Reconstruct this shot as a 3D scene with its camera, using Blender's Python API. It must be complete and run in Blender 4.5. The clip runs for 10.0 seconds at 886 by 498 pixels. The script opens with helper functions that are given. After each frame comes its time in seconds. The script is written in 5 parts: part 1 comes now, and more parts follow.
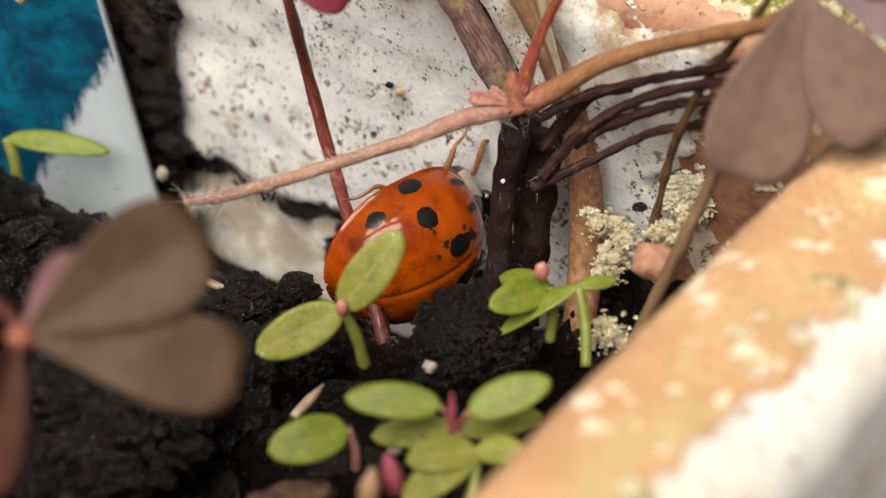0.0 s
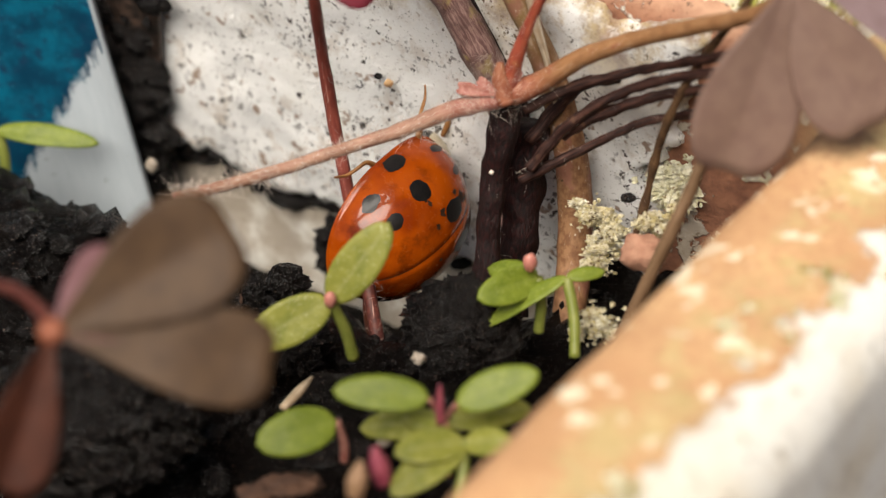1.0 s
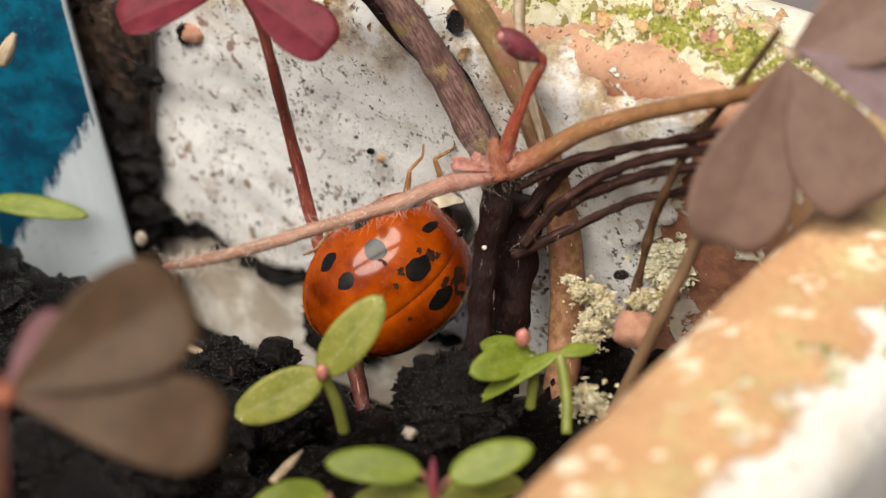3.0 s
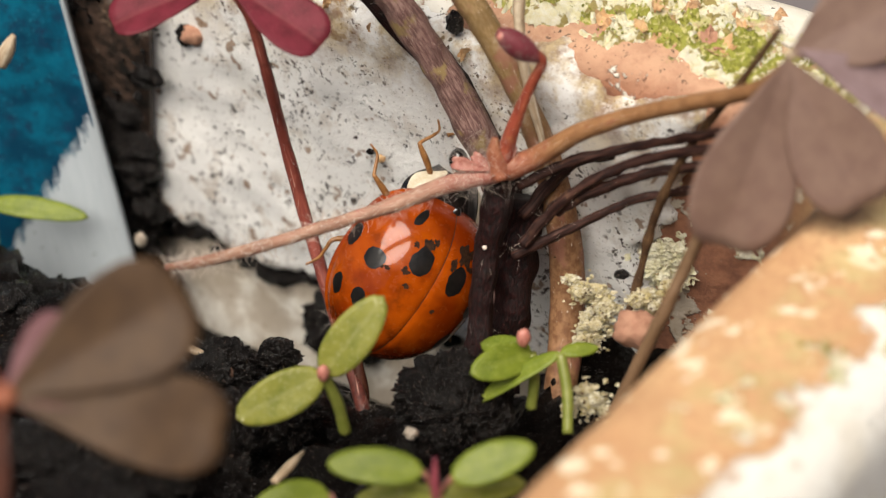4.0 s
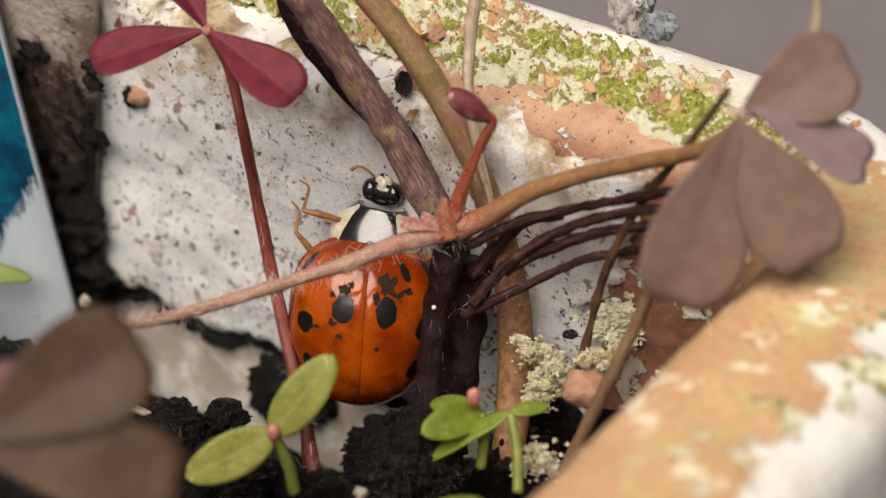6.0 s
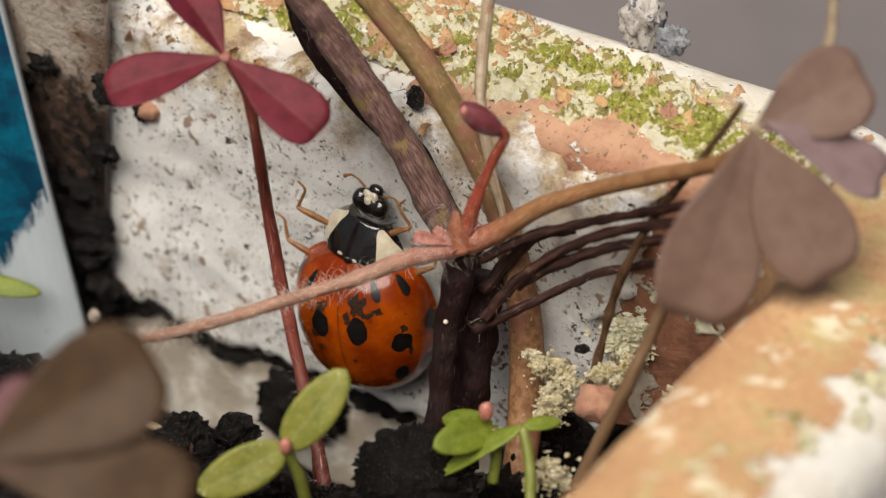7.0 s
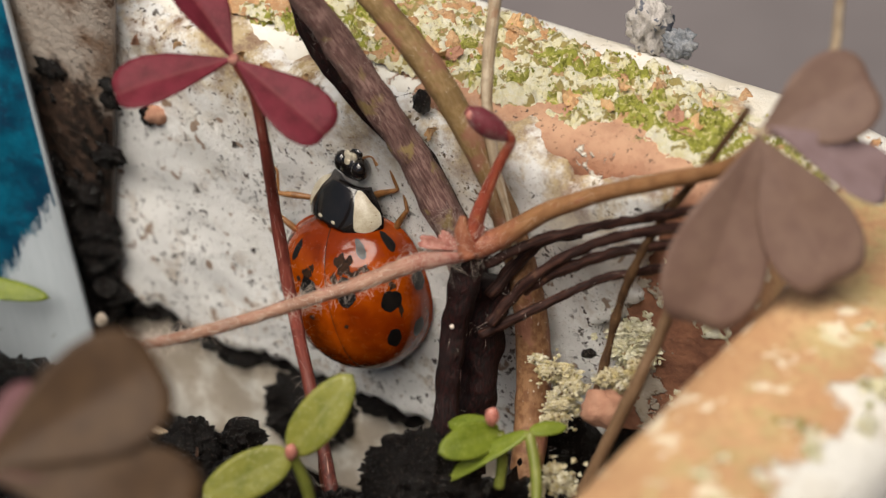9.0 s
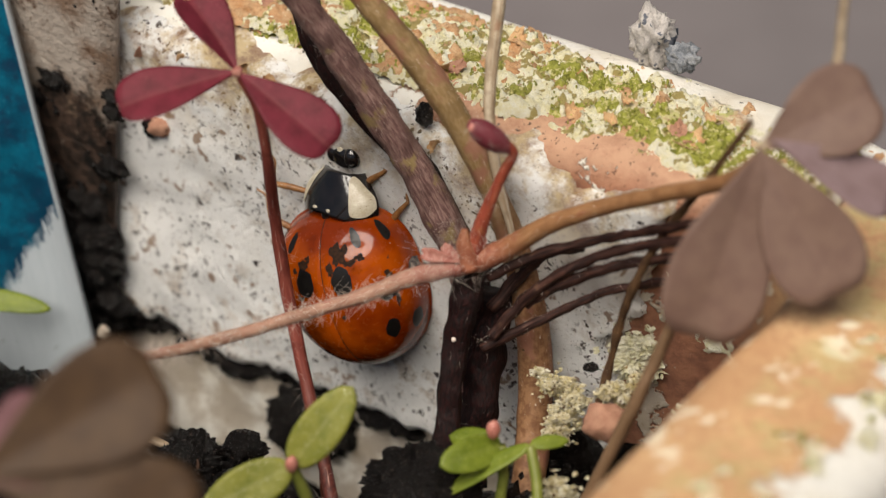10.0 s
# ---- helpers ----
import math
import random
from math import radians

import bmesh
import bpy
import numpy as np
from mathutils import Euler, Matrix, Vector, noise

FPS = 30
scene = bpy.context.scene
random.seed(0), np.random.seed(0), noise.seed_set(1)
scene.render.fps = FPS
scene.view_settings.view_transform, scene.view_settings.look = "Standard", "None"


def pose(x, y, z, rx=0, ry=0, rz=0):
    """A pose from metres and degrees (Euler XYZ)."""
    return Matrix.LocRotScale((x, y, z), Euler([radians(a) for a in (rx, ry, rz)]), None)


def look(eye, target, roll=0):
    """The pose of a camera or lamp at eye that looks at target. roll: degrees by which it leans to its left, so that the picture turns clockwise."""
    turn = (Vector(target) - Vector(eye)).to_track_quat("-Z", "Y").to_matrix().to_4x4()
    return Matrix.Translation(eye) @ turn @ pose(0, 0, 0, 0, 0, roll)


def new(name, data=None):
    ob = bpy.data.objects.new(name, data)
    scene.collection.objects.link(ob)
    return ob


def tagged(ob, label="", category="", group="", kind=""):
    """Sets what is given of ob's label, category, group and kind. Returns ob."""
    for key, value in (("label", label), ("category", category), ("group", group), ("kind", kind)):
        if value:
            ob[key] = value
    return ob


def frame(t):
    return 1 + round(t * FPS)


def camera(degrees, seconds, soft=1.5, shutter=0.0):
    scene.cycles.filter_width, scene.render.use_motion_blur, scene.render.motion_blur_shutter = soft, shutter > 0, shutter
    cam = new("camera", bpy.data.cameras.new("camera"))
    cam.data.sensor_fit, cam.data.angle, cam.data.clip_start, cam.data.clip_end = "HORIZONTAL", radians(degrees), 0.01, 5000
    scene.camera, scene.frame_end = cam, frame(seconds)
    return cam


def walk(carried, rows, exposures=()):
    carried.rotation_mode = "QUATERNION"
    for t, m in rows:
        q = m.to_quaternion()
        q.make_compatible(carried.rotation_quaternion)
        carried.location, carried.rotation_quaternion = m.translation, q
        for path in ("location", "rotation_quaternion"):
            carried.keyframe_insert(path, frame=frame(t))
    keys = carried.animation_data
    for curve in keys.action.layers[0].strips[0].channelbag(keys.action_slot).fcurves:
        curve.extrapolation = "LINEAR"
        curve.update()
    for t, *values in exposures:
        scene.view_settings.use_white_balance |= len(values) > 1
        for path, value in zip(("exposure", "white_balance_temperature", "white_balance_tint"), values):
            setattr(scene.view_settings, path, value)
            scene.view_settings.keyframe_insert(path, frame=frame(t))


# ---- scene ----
cam = camera(22.0, 10.0, soft=1.3)
MM = 0.001
# seconds, eye in millimetres, yaw, pitch, roll
ROWS = [
    (0.00, 0.854, -62.732, 59.882, 1.023, -40.675, 1.480),
    (0.50, 1.260, -62.508, 59.988, 0.751, -40.984, 1.542),
    (1.00, 1.142, -62.590, 60.012, 0.829, -41.040, 1.593),
    (1.50, 0.679, -62.696, 59.888, 0.569, -39.731, 0.949),
    (2.00, 0.441, -62.825, 59.653, 0.938, -38.831, 0.935),
    (2.50, 0.503, -62.779, 59.457, 0.807, -38.756, 0.640),
    (4.00, 0.313, -62.813, 59.520, 0.567, -38.770, 0.679),
    (4.50, 0.000, -63.040, 59.250, 0.000, -38.000, 0.000),
    (5.00, 0.082, -62.943, 59.262, -0.019, -37.407, 0.164),
    (5.50, -0.187, -63.080, 59.117, -0.589, -36.625, -0.294),
    (5.70, -0.295, -63.272, 59.150, -0.835, -36.896, -0.362),
    (7.00, -1.009, -63.245, 58.956, -0.917, -36.377, -0.607),
    (7.50, -0.685, -63.216, 59.059, -0.790, -36.528, -0.394),
    (8.00, -0.503, -63.045, 59.062, -0.717, -36.644, -0.242),
    (8.50, -0.857, -63.309, 58.919, -0.926, -36.231, -0.430),
    (9.00, -0.701, -62.974, 59.040, -0.629, -36.435, -0.354),
    (9.50, -0.864, -63.028, 59.136, -0.814, -36.215, -0.507),
    (10.00, -0.514, -62.992, 58.817, -0.340, -35.974, -0.428),
]
walk(cam, [(t, pose(x * MM, y * MM, z * MM, 90 + pitch, roll, yaw)) for t, x, y, z, yaw, pitch, roll in ROWS],
     exposures=[(0.0, 0.32), (4.5, 0.26), (5.7, 0.08), (8.0, -0.01), (10.0, -0.05)])
# a close-up lens: the beetle and the stems are sharp, what is nearer or farther melts
cam.data.dof.use_dof = True
cam.data.dof.focus_distance = 0.0800
cam.data.dof.aperture_fstop = 64.0

# ---- light ----
SUN_EL, SUN_AZ = 61.0, 208.0  # degrees; azimuth clockwise from +y
world = bpy.data.worlds.new("sky")
scene.world = world
world.use_nodes = True
wn = world.node_tree
sky = wn.nodes.new("ShaderNodeTexSky")
sky.sky_type = "NISHITA"
sky.sun_disc = False
sky.sun_elevation = radians(SUN_EL)
sky.sun_rotation = radians(SUN_AZ)
sky.dust_density = 4.0
wn.links.new(sky.outputs["Color"], wn.nodes["Background"].inputs["Color"])
wn.nodes["Background"].inputs["Strength"].default_value = 0.036
sun = new("sun", bpy.data.lights.new("sun", "SUN"))
sun.data.energy = 5.0
sun.data.angle = radians(50)
sun.data.color = (1.0, 0.918, 0.81)
sd = Vector((math.sin(radians(SUN_AZ)) * math.cos(radians(SUN_EL)), math.cos(radians(SUN_AZ)) * math.cos(radians(SUN_EL)), math.sin(radians(SUN_EL))))
sun.matrix_world = look(sd, (0, 0, 0))


# ---- materials ----
class Nodes:
    """A short way to write node materials. Texture sizes are in millimetres."""

    def __init__(self, name):
        self.mat = bpy.data.materials.new(name)
        self.mat.use_nodes = True
        self.tree = self.mat.node_tree
        self.bsdf = self.tree.nodes["Principled BSDF"]
        self.coord = self.add("ShaderNodeTexCoord").outputs["Object"]

    def add(self, kind, **inputs):
        n = self.tree.nodes.new(kind)
        for key, value in inputs.items():
            self.plug(n.inputs[key.replace("_", " ")], value)
        return n

    def plug(self, socket, value):
        if isinstance(value, bpy.types.NodeSocket):
            self.tree.links.new(value, socket)
        elif isinstance(value, tuple) and len(value) == 3 and socket.type == "RGBA":
            socket.default_value = (*value, 1)
        else:
            socket.default_value = value

    def noise(self, size, detail=4.0, rough=0.6, dist=0.0, vec=None):
        return self.add("ShaderNodeTexNoise", Vector=vec or self.coord, Scale=1 / (size * MM), Detail=detail, Roughness=rough, Distortion=dist).outputs["Fac"]

    def cells(self, size, out="Distance", randomness=1.0):
        return self.add("ShaderNodeTexVoronoi", Vector=self.coord, Scale=1 / (size * MM), Randomness=randomness).outputs[out]

    def ramp(self, fac, lo, hi):
        n = self.add("ShaderNodeMapRange", Value=fac, From_Min=lo, From_Max=hi)
        n.interpolation_type = "SMOOTHSTEP"
        return n.outputs["Result"]

    def math(self, op, a, b=0.0):
        n = self.tree.nodes.new("ShaderNodeMath")
        n.operation = op
        n.use_clamp = op in ("ADD", "SUBTRACT", "MULTIPLY")
        self.plug(n.inputs[0], a)
        self.plug(n.inputs[1], b)
        return n.outputs[0]

    def mix(self, fac, a, b):
        n = self.tree.nodes.new("ShaderNodeMix")
        n.data_type = "RGBA"
        self.plug(n.inputs["Factor"], fac)
        self.plug(n.inputs[6], a)
        self.plug(n.inputs[7], b)
        return n.outputs[2]

    def xyz(self):
        return self.add("ShaderNodeSeparateXYZ", Vector=self.coord).outputs

    def uv(self):
        return self.add("ShaderNodeSeparateXYZ", Vector=self.add("ShaderNodeTexCoord").outputs["UV"]).outputs

    def done(self, colour, rough=0.6, height=None, depth=0.1, **more):
        self.plug(self.bsdf.inputs["Base Color"], colour)
        self.plug(self.bsdf.inputs["Roughness"], rough)
        for key, value in more.items():
            self.plug(self.bsdf.inputs[key.replace("_", " ")], value)
        if height is not None:
            b = self.add("ShaderNodeBump", Height=height, Distance=depth * MM, Strength=1.0)
            self.tree.links.new(b.outputs["Normal"], self.bsdf.inputs["Normal"])
        return self.mat


def plain(name, a, b, size=0.6, rough=0.6, depth=0.03, speck=None, speck_size=0.25, speck_cut=0.68, fibre=0.0, islands=0.0, other=None, relief=0.0, **more):
    """Two tones in a coarse and a fine grain, with specks of a third."""
    k = Nodes(name)
    along = None
    if fibre:
        stretch = k.add("ShaderNodeMapping", Vector=k.coord)
        stretch.inputs["Scale"].default_value = (1.0, 1.0, fibre)
        along = stretch.outputs[0]
    fac = k.math("ADD", k.math("MULTIPLY", k.noise(size), 0.65), k.math("MULTIPLY", k.noise(size * 0.13, vec=along), 0.4))
    col = k.mix(k.ramp(fac, 0.36, 0.68), a, b)
    if islands:
        rnd = k.add("ShaderNodeNewGeometry").outputs["Random Per Island"]
        col = k.mix(k.math("MULTIPLY", rnd, islands), col, other or a)
    if speck:
        col = k.mix(k.ramp(k.noise(speck_size, 2.0), speck_cut, speck_cut + 0.06), col, speck)
    r = k.math("ADD", k.math("MULTIPLY", k.noise(size * 0.5), 0.25), rough - 0.12)
    return k.done(col, r, k.noise(relief or size * 0.16, 5.0, vec=along), depth, **more)


def pot_material():
    """Fired clay, with what is left of a coat of white paint, algae and lichen stains. UV: u along the wall in
    units of 100 mm, v across the section: 0 to 1 inner face from the foot up, 1 to 2 the top, 2 to 3 the outer face."""
    k = Nodes("painted_terracotta")
    u, v = k.uv()[0], k.uv()[1]
    clay = k.mix(k.ramp(k.noise(5.0), 0.35, 0.7), (0.54, 0.305, 0.150), (0.66, 0.415, 0.215))
    clay = k.mix(k.ramp(k.noise(0.25, 3.0), 0.42, 0.7), clay, (0.50, 0.27, 0.135))
    clay = k.mix(k.ramp(k.noise(1.2, 3.0), 0.585, 0.64), clay, (0.84, 0.73, 0.54))
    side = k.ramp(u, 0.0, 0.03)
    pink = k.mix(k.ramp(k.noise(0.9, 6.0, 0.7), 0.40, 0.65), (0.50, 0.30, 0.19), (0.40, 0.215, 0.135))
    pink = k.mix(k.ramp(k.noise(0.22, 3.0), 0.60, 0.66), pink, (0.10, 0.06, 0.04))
    # darker, redder clay on the inner face below the rim
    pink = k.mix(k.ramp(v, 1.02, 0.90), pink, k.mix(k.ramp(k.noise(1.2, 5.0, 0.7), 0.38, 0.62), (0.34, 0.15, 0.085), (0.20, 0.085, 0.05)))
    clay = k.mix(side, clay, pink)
    paint = k.mix(k.ramp(k.noise(4.0), 0.4, 0.72), (0.80, 0.78, 0.72), (0.66, 0.60, 0.49))
    paint = k.mix(k.ramp(k.noise(0.5, 5.0, 0.7), 0.60, 0.70), paint, (0.30, 0.22, 0.13))
    paint = k.mix(k.ramp(k.noise(0.35, 2.0), 0.68, 0.73), paint, (0.05, 0.04, 0.035))
    # soil stains on the inner face; their strength also paints in its shade
    grime_and_shade = k.math("MULTIPLY", k.ramp(k.noise(1.9, 6.0, 0.70), 0.32, 0.55), k.math("SUBTRACT", 1.0, k.ramp(v, 0.80, 1.0)))
    paint = k.mix(k.math("MULTIPLY", grime_and_shade, 0.72), paint, (0.33, 0.255, 0.175))
    # the paint is gone from the inner half of the top, ragged at its edge, and is whole on both faces
    wob = k.tree.nodes.new("ShaderNodeMath")
    wob.operation = "MULTIPLY_ADD"
    k.plug(wob.inputs[0], k.noise(2.6, 6.0, 0.68))
    wob.inputs[1].default_value = 1.0
    k.plug(wob.inputs[2], v)
    far = k.math("MULTIPLY", k.ramp(u, 0.12, 0.22), 0.6)
    shifted = k.tree.nodes.new("ShaderNodeMath")
    shifted.operation = "MULTIPLY_ADD"
    k.plug(shifted.inputs[0], side)
    shifted.inputs[1].default_value = 0.34
    plus = k.tree.nodes.new("ShaderNodeMath")
    plus.operation = "ADD"
    k.plug(plus.inputs[0], wob.outputs[0])
    k.plug(plus.inputs[1], far)
    # on the near wall less of it is left towards the corner
    bared = k.tree.nodes.new("ShaderNodeMath")
    bared.operation = "SUBTRACT"
    k.plug(bared.inputs[0], plus.outputs[0])
    k.plug(bared.inputs[1], k.math("MULTIPLY", k.math("MULTIPLY", k.ramp(u, -0.22, -0.05), k.math("SUBTRACT", 1.0, side)), 0.22))
    k.plug(shifted.inputs[2], bared.outputs[0])
    top = k.ramp(shifted.outputs[0], 2.02, 2.10)
    inner = k.math("SUBTRACT", 1.0, k.ramp(wob.outputs[0], 1.40, 1.43))
    # near the corner the inner face has lost more of it
    bare = k.tree.nodes.new("ShaderNodeMath")
    bare.operation = "MULTIPLY_ADD"
    k.plug(bare.inputs[0], k.noise(2.2, 5.0, 0.65))
    bare.inputs[1].default_value = 0.16
    k.plug(bare.inputs[2], u)
    whole = k.ramp(bare.outputs[0], 0.145, 0.15)
    mask = k.math("MAXIMUM", top, k.math("MULTIPLY", inner, whole))
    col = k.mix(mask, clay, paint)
    # a crust of lichen and loose clay hides most of the paint on the back rim
    crust = k.mix(k.ramp(k.noise(0.55, 6.0, 0.72), 0.40, 0.60), (0.70, 0.62, 0.40), (0.44, 0.26, 0.13))
    crust = k.mix(k.ramp(k.noise(0.8, 4.0, 0.7), 0.52, 0.60), crust, (0.42, 0.41, 0.10))
    on_rim = k.math("MULTIPLY", k.math("MULTIPLY", k.ramp(wob.outputs[0], 1.66, 1.72), k.math("SUBTRACT", 1.0, k.ramp(wob.outputs[0], 2.02, 2.14))), side)
    col = k.mix(k.math("MULTIPLY", on_rim, 0.85), col, crust)
    # yellow-green algae on the top
    on_top = k.math("MULTIPLY", k.math("MULTIPLY", k.ramp(v, 1.12, 1.3), k.math("SUBTRACT", 1.0, k.ramp(v, 1.45, 1.7))), k.math("ADD", k.math("MULTIPLY", side, 0.4), 0.6))
    alga = k.math("MULTIPLY", k.ramp(k.noise(1.6, 6.0, 0.7), 0.44, 0.58), on_top)
    col = k.mix(k.math("MULTIPLY", alga, 0.75), col, k.mix(k.noise(0.5), (0.66, 0.60, 0.34), (0.34, 0.35, 0.08)))
    h = k.math("ADD", k.math("MULTIPLY", mask, 0.35), k.math("MULTIPLY", k.noise(0.35, 6.0, 0.7), 0.4))
    h = k.math("ADD", h, k.math("MULTIPLY", k.math("MULTIPLY", on_rim, k.noise(0.5, 5.0, 0.75)), 0.7))
    return k.done(col, 0.85, h, 0.28)


def wall_paint_material():
    """The thick old white coat on the inside: warm white with black specks, brown blots and a yellowed top."""
    k = Nodes("old_white_paint")
    col = k.mix(k.ramp(k.noise(3.2, 5.0), 0.50, 0.78), (0.95, 0.945, 0.925), (0.90, 0.885, 0.84))
    # tan stains in clouds; more low down, where they also paint in shade
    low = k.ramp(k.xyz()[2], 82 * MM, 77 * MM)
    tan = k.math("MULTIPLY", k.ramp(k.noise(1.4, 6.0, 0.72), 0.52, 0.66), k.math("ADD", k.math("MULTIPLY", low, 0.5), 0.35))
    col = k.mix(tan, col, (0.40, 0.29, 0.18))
    # black dirt: sparse blots, grains that keep together in clouds, fine pepper
    cloud = k.ramp(k.noise(2.8, 4.0), 0.44, 0.58)
    col = k.mix(k.ramp(k.noise(0.50, 5.0, 0.65), 0.635, 0.665), col, (0.045, 0.035, 0.03))
    col = k.mix(k.math("MULTIPLY", cloud, k.ramp(k.noise(0.28, 4.0, 0.6), 0.58, 0.63)), col, (0.06, 0.045, 0.035))
    col = k.mix(k.math("MULTIPLY", k.ramp(k.noise(0.12, 3.0, 0.5), 0.64, 0.68), k.math("ADD", k.math("MULTIPLY", cloud, 0.6), 0.4)), col, (0.09, 0.06, 0.04))
    col = k.mix(k.math("MULTIPLY", k.ramp(k.noise(0.8, 3.0, 0.5), 0.64, 0.69), 0.8), col, (0.25, 0.13, 0.055))
    # yellow and brown towards the rim
    height = k.ramp(k.xyz()[2], 86.5 * MM, 90.5 * MM)
    ochre = k.math("MULTIPLY", k.ramp(k.noise(2.6, 6.0, 0.72), 0.40, 0.58), k.math("MULTIPLY", height, 0.9))
    col = k.mix(ochre, col, k.mix(k.ramp(k.noise(0.9, 5.0, 0.7), 0.40, 0.62), (0.55, 0.41, 0.20), (0.25, 0.13, 0.055)))
    h = k.math("ADD", k.math("MULTIPLY", k.noise(1.0, 3.0), 0.10), k.math("MULTIPLY", k.noise(0.26, 6.0, 0.8), 0.6))
    h = k.math("SUBTRACT", h, k.math("MULTIPLY", k.ramp(k.noise(0.3, 4.0, 0.65), 0.60, 0.68), 0.12))
    return k.done(col, 0.7, h, 0.26)


def tag_material():
    """Pale grey plastic, brushed along its length."""
    k = Nodes("grey_plastic")
    stretch = k.add("ShaderNodeMapping", Vector=k.coord)
    stretch.inputs["Scale"].default_value = (1.0, 0.12, 1.0)
    col = k.mix(k.noise(0.2, 2.0, vec=stretch.outputs[0]), (0.37, 0.42, 0.455), (0.46, 0.505, 0.54))
    col = k.mix(k.ramp(k.noise(0.35, 3.0), 0.70, 0.75), col, (0.06, 0.045, 0.035))
    return k.done(col, 0.42, k.noise(0.12, 2.0, vec=stretch.outputs[0]), 0.01)


def print_material():
    """Blue printing ink in cloudy tones, worn in streaks."""
    k = Nodes("blue_print")
    blue = k.mix(k.ramp(k.noise(1.6, 5.0), 0.35, 0.65), (0.0, 0.032, 0.070), (0.0, 0.105, 0.18))
    blue = k.mix(k.ramp(k.noise(0.6, 4.0), 0.5, 0.72), blue, (0.005, 0.03, 0.07))
    blue = k.mix(k.ramp(k.noise(0.12, 2.0), 0.62, 0.75), blue, (0.02, 0.17, 0.25))
    return k.done(blue, 0.42, k.noise(0.12, 2.0), 0.008)


def old_tag_material():
    """Whitish plastic under brown stains; black wet earth has dried on to its lower part and along one edge."""
    k = Nodes("soiled_plastic")
    x, y, z = k.xyz()
    col = k.mix(k.ramp(k.noise(3.0, 6.0, 0.65), 0.44, 0.64), (0.37, 0.32, 0.275), (0.19, 0.125, 0.085))
    col = k.mix(k.ramp(k.noise(1.1, 5.0, 0.7), 0.54, 0.66), col, (0.10, 0.055, 0.032))
    low = k.tree.nodes.new("ShaderNodeMath")
    low.operation = "MULTIPLY_ADD"
    k.plug(low.inputs[0], k.noise(2.1, 6.0, 0.7))
    low.inputs[1].default_value = 12 * MM
    across = k.tree.nodes.new("ShaderNodeMath")
    across.operation = "MULTIPLY_ADD"
    k.plug(across.inputs[0], x)
    across.inputs[1].default_value = -0.40
    k.plug(across.inputs[2], y)
    k.plug(low.inputs[2], across.outputs[0])
    earth = k.math("SUBTRACT", 1.0, k.ramp(low.outputs[0], 15.6 * MM, 17.2 * MM))
    col = k.mix(earth, col, k.mix(k.ramp(k.noise(0.6, 5.0, 0.7), 0.35, 0.70), (0.006, 0.005, 0.004), (0.075, 0.045, 0.032)))
    col = k.mix(k.ramp(k.noise(0.3, 3.0), 0.66, 0.70), col, (0.03, 0.022, 0.02))
    return k.done(col, 0.5, k.noise(0.35, 5.0), 0.12)


def elytra_material():
    """Orange wing case under a glossy clear layer, with faint dark clouds and dust."""
    k = Nodes("orange_wing_case")
    col = k.mix(k.ramp(k.noise(2.2, 3.0), 0.32, 0.62), (0.37, 0.064, 0.0018), (0.19, 0.023, 0.001))
    col = k.mix(k.math("MULTIPLY", k.ramp(k.noise(1.3, 5.0, 0.65), 0.52, 0.72), 0.7), col, (0.075, 0.012, 0.0015))
    col = k.mix(k.ramp(k.noise(0.13, 3.0), 0.71, 0.74), col, (0.05, 0.03, 0.02))
    r = k.math("ADD", k.math("MULTIPLY", k.ramp(k.noise(0.3, 5.0, 0.7), 0.45, 0.72), 0.22), 0.16)
    return k.done(col, r, k.noise(0.5, 2.0), 0.012, Coat_Weight=0.5, Coat_Roughness=0.06, Specular_IOR_Level=0.2)


def leaf_material(name, a, b, vein, rough=0.5, ribbed=0.5):
    """A leaf: two tones, fine cells, a pale mid-rib along x = 0, light coming through."""
    k = Nodes(name)
    col = k.mix(k.ramp(k.noise(1.0, 5.0), 0.35, 0.68), a, b)
    col = k.mix(k.math("MULTIPLY", k.ramp(k.cells(0.12), 0.35, 0.0), 0.35), col, b)
    x, y, z = k.xyz()
    rib = k.ramp(k.math("ABSOLUTE", x), 0.12 * MM, 0.02 * MM)
    col = k.mix(k.math("MULTIPLY", rib, ribbed), col, vein)
    col = k.mix(k.ramp(k.noise(0.22, 2.0), 0.72, 0.76), col, vein)
    col = k.mix(k.math("MULTIPLY", k.ramp(k.noise(0.09, 3.0, 0.7), 0.58, 0.70), 0.45), col, vein)
    m = k.done(col, rough, k.noise(0.10, 3.0), 0.02, Specular_IOR_Level=0.3)
    tr = k.add("ShaderNodeBsdfTranslucent", Color=col)
    mixer = k.add("ShaderNodeMixShader", Fac=0.28)
    out = k.tree.nodes["Material Output"]
    k.tree.links.new(k.bsdf.outputs[0], mixer.inputs[1])
    k.tree.links.new(tr.outputs[0], mixer.inputs[2])
    k.tree.links.new(mixer.outputs[0], out.inputs["Surface"])
    return m


